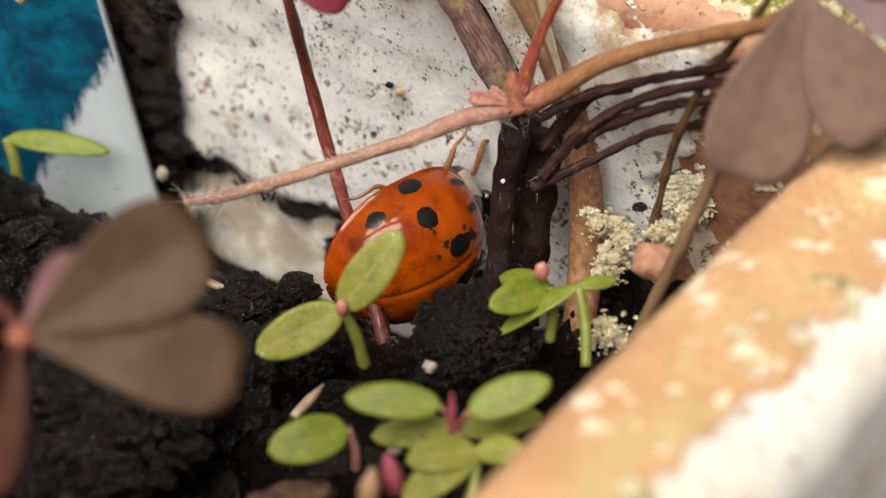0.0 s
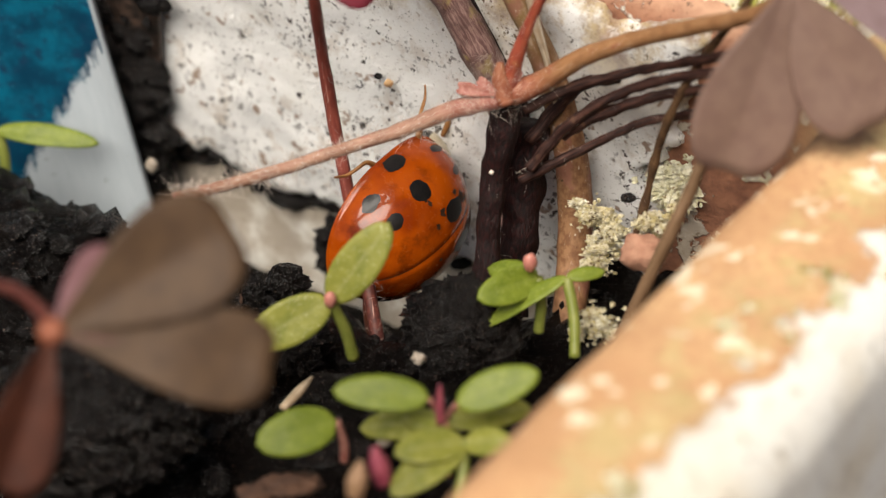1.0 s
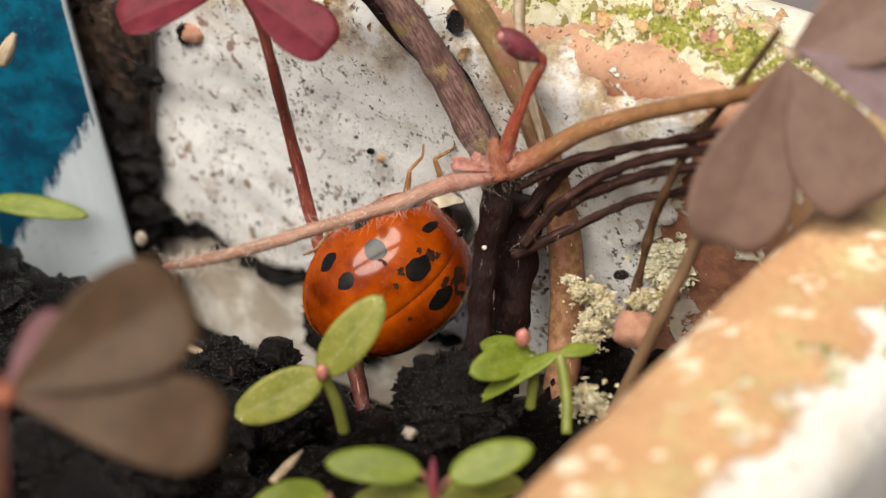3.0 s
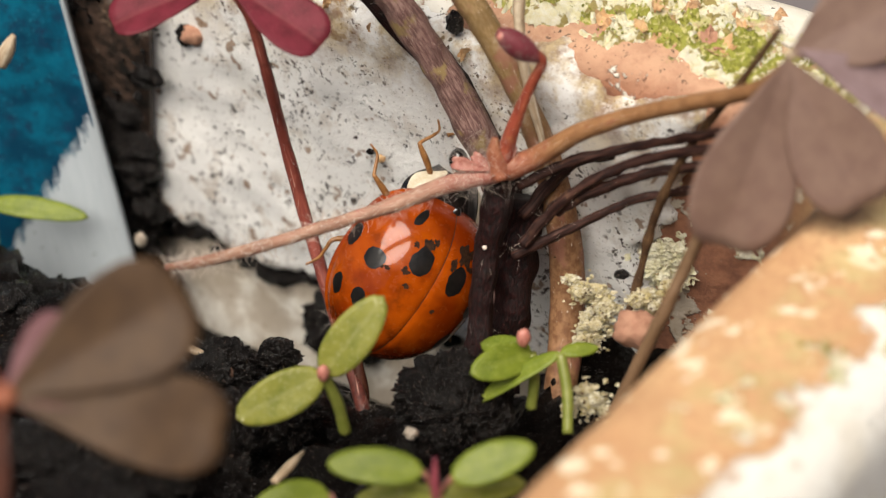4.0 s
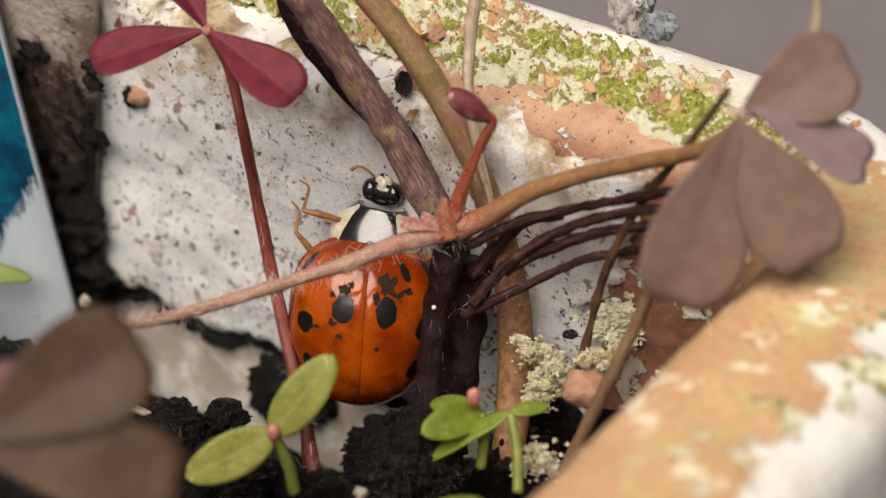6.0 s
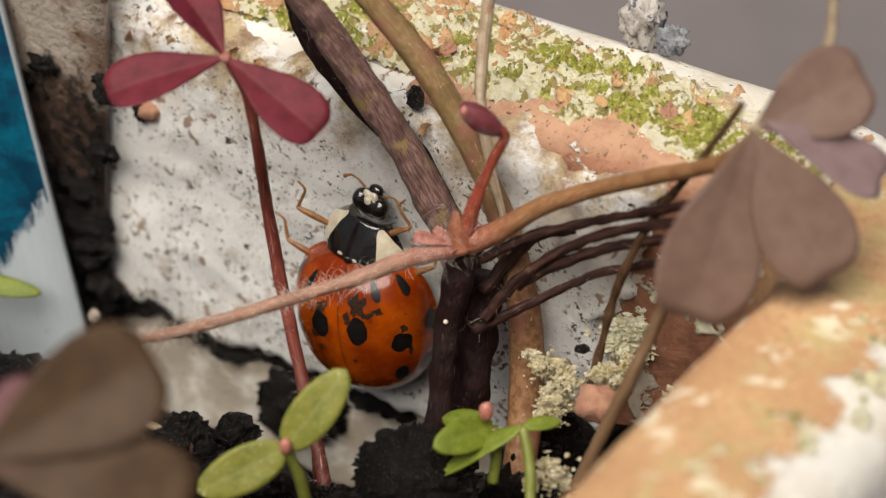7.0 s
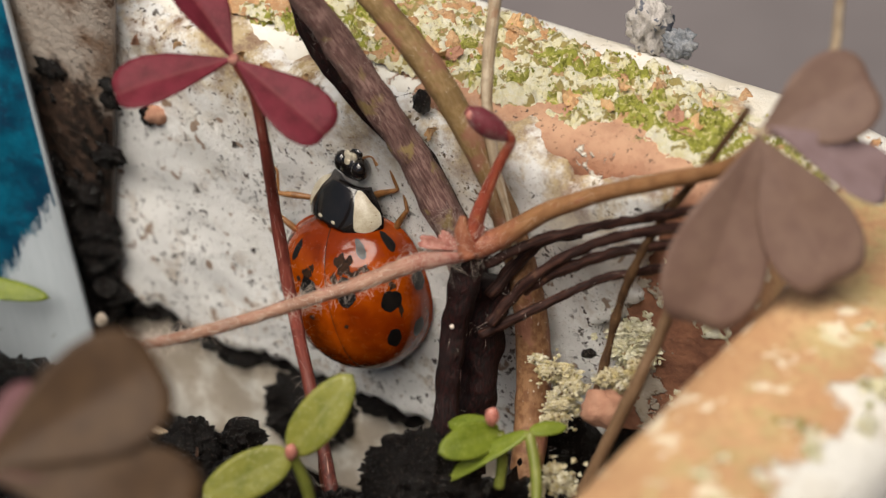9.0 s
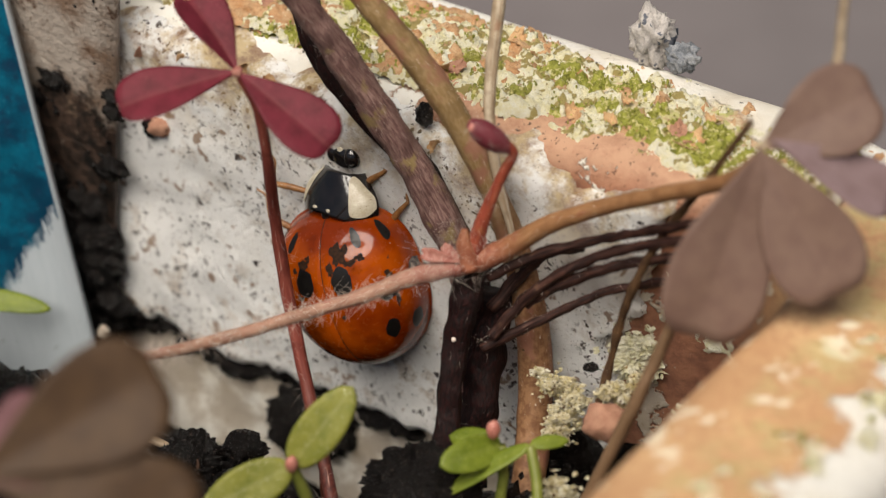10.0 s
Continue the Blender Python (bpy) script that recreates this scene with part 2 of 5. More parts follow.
def bark(name, a, b, patch, fleck, patch_cut=0.6, streak=0.20, rough=0.6, depth=0.12, size=0.085, patch_size=1.1, foot=None):
    """Stem skin with fibres that run along it, patches of another tone and pale flecks. UV in metres."""
    k = Nodes(name)
    stretch = k.add("ShaderNodeMapping", Vector=k.add("ShaderNodeTexCoord").outputs["UV"])
    stretch.inputs["Scale"].default_value = (1.0, streak, 1.0)
    along = stretch.outputs[0]
    fibres = k.noise(size, 4.0, 0.65, 0.4, vec=along)
    col = k.mix(k.ramp(fibres, 0.40, 0.64), a, b)
    col = k.mix(k.math("MULTIPLY", k.ramp(k.noise(0.6, 4.0, 0.6), 0.45, 0.65), 0.5), col, tuple(x * 0.55 for x in a))
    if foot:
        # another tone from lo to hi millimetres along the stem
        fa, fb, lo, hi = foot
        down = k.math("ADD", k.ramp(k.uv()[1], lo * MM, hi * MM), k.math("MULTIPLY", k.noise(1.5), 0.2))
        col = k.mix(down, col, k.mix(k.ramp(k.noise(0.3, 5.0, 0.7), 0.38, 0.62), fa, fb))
    tone = k.ramp(k.noise(patch_size, 5.0, 0.65), patch_cut, patch_cut + 0.10)
    col = k.mix(k.math("MULTIPLY", tone, 0.8), col, patch)
    col = k.mix(k.ramp(k.noise(0.10, 3.0, 0.6, vec=along), 0.66, 0.72), col, fleck)
    col = k.mix(k.ramp(k.noise(0.22, 3.0), 0.70, 0.74), col, tuple(x * 0.3 for x in a))
    h = k.math("ADD", k.math("MULTIPLY", fibres, 0.7), k.math("MULTIPLY", k.noise(0.07, 4.0, vec=along), 0.3))
    r = k.math("ADD", k.math("MULTIPLY", k.noise(0.2), 0.3), rough - 0.15)
    return k.done(col, r, h, depth, Specular_IOR_Level=0.25)


M_POT = pot_material()
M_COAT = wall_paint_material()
M_TAG = tag_material()
M_PRINT = print_material()
M_OLDTAG = old_tag_material()
M_ELYTRA = elytra_material()
M_SPOT = plain("black_spot", (0.004, 0.004, 0.004), (0.012, 0.010, 0.009), 0.3, 0.32, 0.004, Coat_Weight=0.25, Coat_Roughness=0.12, Specular_IOR_Level=0.3)
M_DIRT = plain("dust_smudge", (0.010, 0.006, 0.004), (0.050, 0.022, 0.010), 0.15, 0.6, 0.02, Specular_IOR_Level=0.15)
M_BLACK = plain("black_chitin", (0.004, 0.0035, 0.0035), (0.012, 0.009, 0.008), 0.4, 0.2, 0.003, Coat_Weight=1.0, Coat_Roughness=0.06)
M_CREAM = plain("cream_chitin", (0.62, 0.57, 0.45), (0.46, 0.39, 0.27), 0.5, 0.35, 0.005, speck=(0.25, 0.18, 0.1), speck_size=0.1, Coat_Weight=0.4)
M_LEG = plain("brown_chitin", (0.15, 0.060, 0.016), (0.33, 0.155, 0.050), 0.3, 0.4, 0.005)
M_SOIL = plain("wet_peat", (0.0010, 0.0008, 0.0007), (0.0055, 0.0037, 0.003), 0.20, 0.24, 0.45, speck=(0.06, 0.036, 0.024), speck_size=0.14, speck_cut=0.68, relief=0.22, Specular_IOR_Level=0.16)
# the pale specks are wet glints painted into the colour
M_CRUMB = plain("peat_crumb", (0.0010, 0.0008, 0.0007), (0.0070, 0.0047, 0.0038), 0.18, 0.24, 0.40, speck=(0.20, 0.14, 0.11), speck_size=0.08, speck_cut=0.66, islands=0.4, other=(0.008, 0.0068, 0.0068), relief=0.20, Specular_IOR_Level=0.42)
M_PURPLE = bark("purple_bark", (0.115, 0.055, 0.050), (0.32, 0.205, 0.175), (0.27, 0.20, 0.075), (0.46, 0.36, 0.31), 0.55, 0.07, 0.6, 0.12, 0.045)
M_DARKBARK = bark("dark_bark", (0.0040, 0.0008, 0.0008), (0.022, 0.0036, 0.0032), (0.042, 0.022, 0.008), (0.075, 0.021, 0.018), 0.62, 0.30)
M_DRY = plain("dry_brown_stalk", (0.150, 0.085, 0.042), (0.215, 0.130, 0.072), 0.8, 0.55, 0.04)
M_TAN = plain("tan_bark", (0.2640, 0.1600, 0.0800), (0.3520, 0.2080, 0.1280), 0.8, 0.55, 0.04, speck=(0.4960, 0.4160, 0.3040), speck_size=0.3, speck_cut=0.68)
M_TAN_DARK = bark("brown_twig", (0.055, 0.028, 0.014), (0.14, 0.078, 0.038), (0.04, 0.022, 0.013), (0.24, 0.15, 0.08), 0.58, 0.12, 0.6, 0.06, 0.10, 0.9)
M_OLIVE = bark("olive_bark", (0.20, 0.130, 0.050), (0.29, 0.20, 0.10), (0.25, 0.11, 0.075), (0.62, 0.53, 0.42), 0.51, 0.22, 0.55, 0.05, 0.09, 1.8, ((0.16, 0.075, 0.036), (0.27, 0.145, 0.072), 8.0, 13.0))
M_RED = bark("red_stalk", (0.23, 0.045, 0.028), (0.33, 0.085, 0.045), (0.30, 0.12, 0.05), (0.46, 0.25, 0.18), 0.58, 0.06, 0.42, 0.03, 0.10, 0.9)
# the dark foot tone paints in the shade low on the stalk
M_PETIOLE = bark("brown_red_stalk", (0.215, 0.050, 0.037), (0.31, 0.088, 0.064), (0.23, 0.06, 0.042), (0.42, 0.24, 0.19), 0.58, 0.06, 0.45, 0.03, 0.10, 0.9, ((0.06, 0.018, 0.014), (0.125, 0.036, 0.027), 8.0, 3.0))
M_RUNNER = bark("pink_tan_runner", (0.32, 0.175, 0.12), (0.42, 0.275, 0.20), (0.30, 0.115, 0.085), (0.58, 0.45, 0.36), 0.56, 0.10, 0.5, 0.035, 0.07, 0.9, ((0.27, 0.095, 0.075), (0.39, 0.19, 0.15), 3.2, 0.4))
M_ORANGE = bark("orange_runner", (0.25, 0.125, 0.052), (0.32, 0.175, 0.083), (0.24, 0.085, 0.05), (0.46, 0.32, 0.20), 0.58, 0.10, 0.5, 0.035, 0.08, 1.0, ((0.20, 0.060, 0.033), (0.30, 0.115, 0.065), 2.6, 0.2))
M_STRAW = bark("dry_straw", (0.34, 0.25, 0.16), (0.50, 0.42, 0.31), (0.26, 0.14, 0.08), (0.62, 0.55, 0.44), 0.58, 0.04, 0.6, 0.05, 0.12, 1.0)
M_DEAD = bark("dead_stalk", (0.016, 0.006, 0.005), (0.066, 0.028, 0.020), (0.10, 0.05, 0.03), (0.18, 0.11, 0.07), 0.6, 0.08, 0.6, 0.06, 0.10, 0.8)
M_HAIR = plain("pale_hair", (0.6000, 0.4960, 0.4160), (0.6800, 0.6000, 0.5280), 0.5, 0.4, 0.0)
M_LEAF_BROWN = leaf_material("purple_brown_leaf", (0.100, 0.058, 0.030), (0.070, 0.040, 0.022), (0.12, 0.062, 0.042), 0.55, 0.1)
M_LEAF_MAUVE = leaf_material("mauve_brown_leaf", (0.232, 0.150, 0.116), (0.190, 0.116, 0.092), (0.32, 0.21, 0.17), 0.5, 0.1)
M_LEAF_GREY = leaf_material("grey_lilac_leaf", (0.31, 0.22, 0.225), (0.25, 0.17, 0.17), (0.38, 0.28, 0.28), 0.5, 0.1)
M_BUD = leaf_material("pink_wine_bud", (0.24, 0.055, 0.070), (0.15, 0.026, 0.036), (0.42, 0.20, 0.20), 0.55, 0.0)
M_LEAF_LILAC = leaf_material("lilac_leaf_edge", (0.20, 0.095, 0.105), (0.15, 0.065, 0.07), (0.26, 0.13, 0.13), 0.55, 0.1)
# rust brown, kept dark: shade is put into this colour
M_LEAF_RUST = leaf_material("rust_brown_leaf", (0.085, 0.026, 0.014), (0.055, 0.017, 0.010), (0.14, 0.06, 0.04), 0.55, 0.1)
M_LEAF_RED = leaf_material("wine_red_leaf", (0.19, 0.024, 0.040), (0.115, 0.014, 0.022), (0.27, 0.08, 0.08), 0.58, 0.25)
M_GREEN = leaf_material("fresh_green_leaf", (0.21, 0.26, 0.030), (0.12, 0.165, 0.015), (0.52, 0.55, 0.20), 0.36, 0.06)
M_GREEN_OLD = leaf_material("yellow_green_leaf", (0.29, 0.29, 0.055), (0.17, 0.19, 0.028), (0.82, 0.78, 0.52), 0.36, 0.06)
M_STALK = plain("green_stalk", (0.1360, 0.1600, 0.0240), (0.2000, 0.2160, 0.0480), 0.4, 0.4, 0.01)
M_PINK = plain("pink_shoot", (0.4080, 0.1360, 0.1105), (0.4930, 0.2210, 0.1700), 0.3, 0.45, 0.01)
M_MAGENTA = plain("magenta_shoot", (0.21, 0.03, 0.06), (0.32, 0.075, 0.10), 0.3, 0.45, 0.01)
M_MOSS = plain("moss", (0.16, 0.17, 0.015), (0.46, 0.45, 0.10), 0.35, 0.75, 0.14, speck=(0.66, 0.60, 0.26), speck_size=0.22, speck_cut=0.55, islands=0.4, other=(0.44, 0.46, 0.05))
M_LICHEN = plain("lichen", (0.46, 0.38, 0.14), (0.92, 0.89, 0.76), 0.22, 0.85, 0.10, speck=(0.14, 0.08, 0.03), speck_size=0.16, speck_cut=0.60, islands=0.45, other=(0.50, 0.38, 0.12))
M_LICHEN_PALE = plain("pale_lichen", (0.58, 0.54, 0.30), (0.86, 0.84, 0.70), 0.35, 0.85, 0.10, speck=(0.30, 0.22, 0.10), speck_size=0.2, speck_cut=0.64)
M_LITTER = plain("dry_leaf", (0.045, 0.020, 0.011), (0.10, 0.046, 0.023), 0.5, 0.7, 0.08)
M_CHIP = plain("clay_chip", (0.3680, 0.1760, 0.1120), (0.4640, 0.2560, 0.1680), 0.4, 0.8, 0.06)
M_FLAKE = plain("paint_flake", (0.56, 0.38, 0.20), (0.48, 0.27, 0.12), 0.6, 0.75, 0.04)
M_PALE = plain("pale_grit", (0.27, 0.22, 0.17), (0.40, 0.35, 0.29), 0.3, 0.5, 0.04, speck=(0.12, 0.07, 0.04), speck_size=0.15, speck_cut=0.58)
M_FLUFF = plain("grey_debris", (0.42, 0.39, 0.37), (0.62, 0.58, 0.54), 0.5, 0.85, 0.1, speck=(0.12, 0.13, 0.16), speck_size=0.5, speck_cut=0.58)
M_SLATE = plain("blue_grey_debris", (0.16, 0.18, 0.21), (0.40, 0.41, 0.43), 0.4, 0.85, 0.1)
M_OCHRE = plain("ochre_crust", (0.46, 0.22, 0.085), (0.62, 0.42, 0.24), 0.5, 0.8, 0.12, speck=(0.22, 0.11, 0.05), speck_size=0.25, speck_cut=0.66)
M_CREAMCRUST = plain("cream_crust", (0.86, 0.79, 0.46), (0.95, 0.92, 0.76), 0.4, 0.85, 0.20, speck=(0.42, 0.34, 0.12), speck_size=0.5, speck_cut=0.52)
M_GROUND = plain("grey_paving", (0.125, 0.110, 0.112), (0.155, 0.138, 0.140), 60.0, 0.85, 0.3)


# ---- building helpers; millimetres ----
def part(name, bm, material, parent=None, label="", kind="", smooth=True):
    """Links a bmesh (in millimetres) as one mesh object."""
    me = bpy.data.meshes.new(name)
    for v in bm.verts:
        v.co *= MM
    bmesh.ops.recalc_face_normals(bm, faces=bm.faces)
    bm.to_mesh(me)
    bm.free()
    me.polygons.foreach_set("use_smooth", [smooth] * len(me.polygons))
    me.materials.append(material)
    ob = new(name, me)
    if parent is not None:
        ob.parent = parent
    if label or kind:
        tagged(ob, label, kind=kind)
    return ob


def thing(name, at, label, category, group=""):
    ob = new(name)
    ob.empty_display_size = 0.002
    ob.location = Vector(at) * MM
    return tagged(ob, label, category, group)


def spline(points, n):
    """Catmull-Rom through the points, n steps to a span; points may carry a fourth number (a radius)."""
    p = [np.array(q, float) for q in points]
    p = [2 * p[0] - p[1]] + p + [2 * p[-1] - p[-2]]
    out = []
    for i in range(1, len(p) - 2):
        for j in range(n):
            t = j / n
            out.append(0.5 * (2 * p[i] + (p[i + 1] - p[i - 1]) * t + (2 * p[i - 1] - 5 * p[i] + 4 * p[i + 1] - p[i + 2]) * t * t + (3 * p[i] - p[i - 1] - 3 * p[i + 1] + p[i + 2]) * t ** 3))
    out.append(p[-2])
    return out


def tube(points, radii, at=(0, 0, 0), sides=10, steps=6, rough=0.06, bm=None, grain=1.2, flat=1.0, ridge=0.0):
    """A tapered stalk through the points, its skin slightly uneven; coordinates are made relative to at."""
    bm = bm or bmesh.new()
    if len(radii) == 2:
        radii = [radii[0] + (radii[1] - radii[0]) * i / (len(points) - 1) for i in range(len(points))]
    c = spline([(*p, r) for p, r in zip(points, radii)], steps)
    o = Vector(at)
    uvl = bm.loops.layers.uv.verify()
    rings, side, run, length = [], None, [], 0.0
    for i, q in enumerate(c):
        length += float(np.linalg.norm(q[:3] - c[i - 1][:3])) if i else 0.0
        run.append(length)
        a, b = c[max(0, i - 1)], c[min(len(c) - 1, i + 1)]
        d = Vector(b[:3] - a[:3]).normalized()
        if side is None:
            side = d.orthogonal().normalized()
        side = (side - d * side.dot(d)).normalized()
        other = d.cross(side)
        ring = []
        for j in range(sides):
            w = 2 * math.pi * j / sides
            out = side * math.cos(w) * flat + other * math.sin(w)
            pos = Vector(q[:3])
            k = 1 + rough * 2 * noise.noise((pos + out * q[3]) * grain)
            if ridge:
                k += ridge * noise.noise(Vector((math.cos(w) * 2.6, math.sin(w) * 2.6, length * 0.35))) + 0.5 * ridge * noise.noise(Vector((math.cos(w) * 6, math.sin(w) * 6, length * 0.9)))
            ring.append(bm.verts.new(pos + out * q[3] * k - o))
        rings.append(ring)
    girth = 2 * math.pi * sum(q[3] for q in c) / len(c)
    for n, (r0, r1) in enumerate(zip(rings, rings[1:])):
        for j in range(sides):
            f = bm.faces.new((r0[j], r0[(j + 1) % sides], r1[(j + 1) % sides], r1[j]))
            for loop, (a, b) in zip(f.loops, ((j, n), (j + 1, n), (j + 1, n + 1), (j, n + 1))):
                loop[uvl].uv = (girth * a / sides * MM, run[b] * MM)
    bm.faces.new(rings[0])
    bm.faces.new(rings[-1])
    return bm


def hairs(points, radius, count, length, at=(0, 0, 0), seed=1, thick=0.0065, bm=None, span=(0.0, 1.0)):
    """Fine curved hairs standing off a stalk."""
    rnd = random.Random(seed)
    bm = bm or bmesh.new()
    c = spline(points, 8)
    o = Vector(at)
    for _ in range(count):
        f = (span[0] + (span[1] - span[0]) * rnd.random()) * (len(c) - 1.001)
        i = int(f)
        pos = Vector(c[i][:3]).lerp(Vector(c[i + 1][:3]), f - i)
        d = Vector(c[i + 1][:3] - c[i][:3]).normalized()
        s = d.orthogonal().normalized()
        w = rnd.uniform(0, 2 * math.pi)
        out = s * math.cos(w) + d.cross(s) * math.sin(w)
        lean = (out + d * rnd.uniform(-0.7, 0.7) + Vector((rnd.gauss(0, 0.3), rnd.gauss(0, 0.3), rnd.gauss(0, 0.3)))).normalized()
        ln = length * rnd.uniform(0.45, 1.3)
        curl = d * rnd.uniform(-0.9, 0.9) * ln + Vector((rnd.uniform(-0.4, 0.4), rnd.uniform(-0.4, 0.4), rnd.uniform(-0.5, 0.4))) * ln
        prev = None
        for m in range(5):
            t = m / 4
            q = pos + out * radius * 0.85 + lean * ln * t + curl * t * t - o
            r = thick * (1 - 0.85 * t)
            a = lean.orthogonal().normalized()
            b = lean.cross(a)
            ring = [bm.verts.new(q + (a * math.cos(x) + b * math.sin(x)) * r) for x in (0, 2.094, 4.189)]
            if prev:
                for j in range(3):
                    bm.faces.new((prev[j], prev[(j + 1) % 3], ring[(j + 1) % 3], ring[j]))
            prev = ring
    return bm


def crumbly(r, seed=0, detail=3, amp=0.3, size=1.0, squash=(1, 1, 1), at=(0, 0, 0), bm=None, fine=0.0):
    """A ragged lump: noise at three scales on a ball."""
    made = bmesh.new()
    bmesh.ops.create_icosphere(made, subdivisions=detail, radius=1.0)
    off = Vector((seed * 7.3, seed * 3.1, seed * 5.7))
    for v in made.verts:
        p = v.co.copy()
        k = 1 + amp * (noise.noise(p * 1.6 * size + off) + 0.6 * noise.noise(p * 4.1 * size + off) + 0.45 * noise.noise(p * 9.0 * size + off) + fine * noise.noise(p * 19.0 + off) + fine * 0.7 * noise.noise(p * 41.0 + off))
        v.co = Vector((p.x * squash[0], p.y * squash[1], p.z * squash[2])) * r * k + Vector(at)
    if bm is None:
        return made
    vs = [bm.verts.new(v.co) for v in made.verts]
    for f in made.faces:
        bm.faces.new([vs[v.index] for v in f.verts])
    made.free()
    return bm


def frame_to(base, tip, facing):
    """A pose (millimetres, relative to nothing) with y from base to tip and z as near to facing as can be."""
    y = (Vector(tip) - Vector(base)).normalized()
    z = Vector(facing)
    z = (z - y * z.dot(y)).normalized()
    x = y.cross(z)
    m = Matrix((x, y, z)).transposed().to_4x4()
    m.translation = Vector(base) * MM
    return m


TO_CAM = Vector((0, -0.79, 0.61))


def blade(length, width, notch=0.12, fold=0.15, droop=0.1, wave=0.03, seed=0, rows=14, cols=18, thick=0.10, shape=(3.0, 0.5)):
    """A heart-shaped leaflet from its base along +y, folded along its mid-rib."""
    bm = bmesh.new()
    lim = math.atan2(width / 2, length * 0.62)
    top, bot = [], []
    for side, store in ((0, top), (1, bot)):
        for i in range(rows + 1):
            f = i / rows
            line = []
            for j in range(cols + 1):
                k = 2 * j / cols - 1
                th = k * lim
                r = length * (1 - notch * math.exp(-((k / 0.22) ** 2))) * max(0.0, 1 - abs(k) ** shape[0]) ** shape[1] * 1.0
                r = max(r, length * 0.02)
                r *= f
                x, y = r * math.sin(th), r * math.cos(th)
                z = fold * abs(x) - droop * (y / length) ** 2 * length + wave * length * noise.noise(Vector((x * 0.5, y * 0.5, seed * 3.3)))
                z += (0.5 - side) * thick * (1 - 0.75 * f ** 6)
                line.append(bm.verts.new((x, y, z)) if i or not line else line[0])
            store.append(line)
    for store in (top, bot):
        for i in range(rows):
            for j in range(cols):
                a, b, c, d = store[i][j], store[i][j + 1], store[i + 1][j + 1], store[i + 1][j]
                if i == 0:
                    bm.faces.new((a, c, d))
                else:
                    bm.faces.new((a, b, c, d))
    for j in range(cols):
        bm.faces.new((top[-1][j], top[-1][j + 1], bot[-1][j + 1], bot[-1][j]))
    bmesh.ops.remove_doubles(bm, verts=bm.verts, dist=1e-5)
    return bm


def oval(length, width, cup=0.12, droop=0.15, thick=0.16, seed=0, rows=20, cols=10, point=0.92):
    """A seed leaf: a thick oval from its base along +y."""
    bm = bmesh.new()
    stores = []
    for side in (0, 1):
        store = []
        for i in range(rows + 1):
            f = i / rows
            h = width / 2 * max(0.0, math.sin(math.pi * f ** point)) ** 0.46 if 0 < i < rows else 0.03
            line = []
            for j in range(cols + 1):
                k = 2 * j / cols - 1
                x, y = h * k, length * f
                z = cup * x * x / width * 2 - droop * f * f * length + 0.03 * noise.noise(Vector((x, y, seed)))
                z += (0.5 - side) * thick * (1 - k ** 4 * 0.8)
                line.append(bm.verts.new((x, y, z)))
            store.append(line)
        stores.append(store)
    for store in stores:
        for i in range(rows):
            for j in range(cols):
                bm.faces.new((store[i][j], store[i][j + 1], store[i + 1][j + 1], store[i + 1][j]))
    t, b = stores
    for i in range(rows):
        for j in (0, cols):
            bm.faces.new((t[i][j], t[i + 1][j], b[i + 1][j], b[i][j]))
    for j in range(cols):
        for i in (0, rows):
            bm.faces.new((t[i][j], t[i][j + 1], b[i][j + 1], b[i][j]))
    return bm


def leaf_at(name, bm, material, parent, base, tip, facing=TO_CAM, label=""):
    ob = part(name, bm, material, parent, label)
    m = frame_to(base, tip, facing)
    m.translation -= Vector(parent.location)
    ob.matrix_basis = m
    return ob


# ---- the planter ----
# back wall: inner face on n . p = 2.97, n = (sin 32, cos 32); the inner corner lies at CORNER
ALONG = Vector((-math.cos(radians(32)), math.sin(radians(32)), 0))
ACROSS = Vector((-math.sin(radians(32)), -math.cos(radians(32)), 0))
CORNER = Vector((12.46, -4.30, 0))
RIM, THICK, FOOT = 16.6, 6.5, -75.0


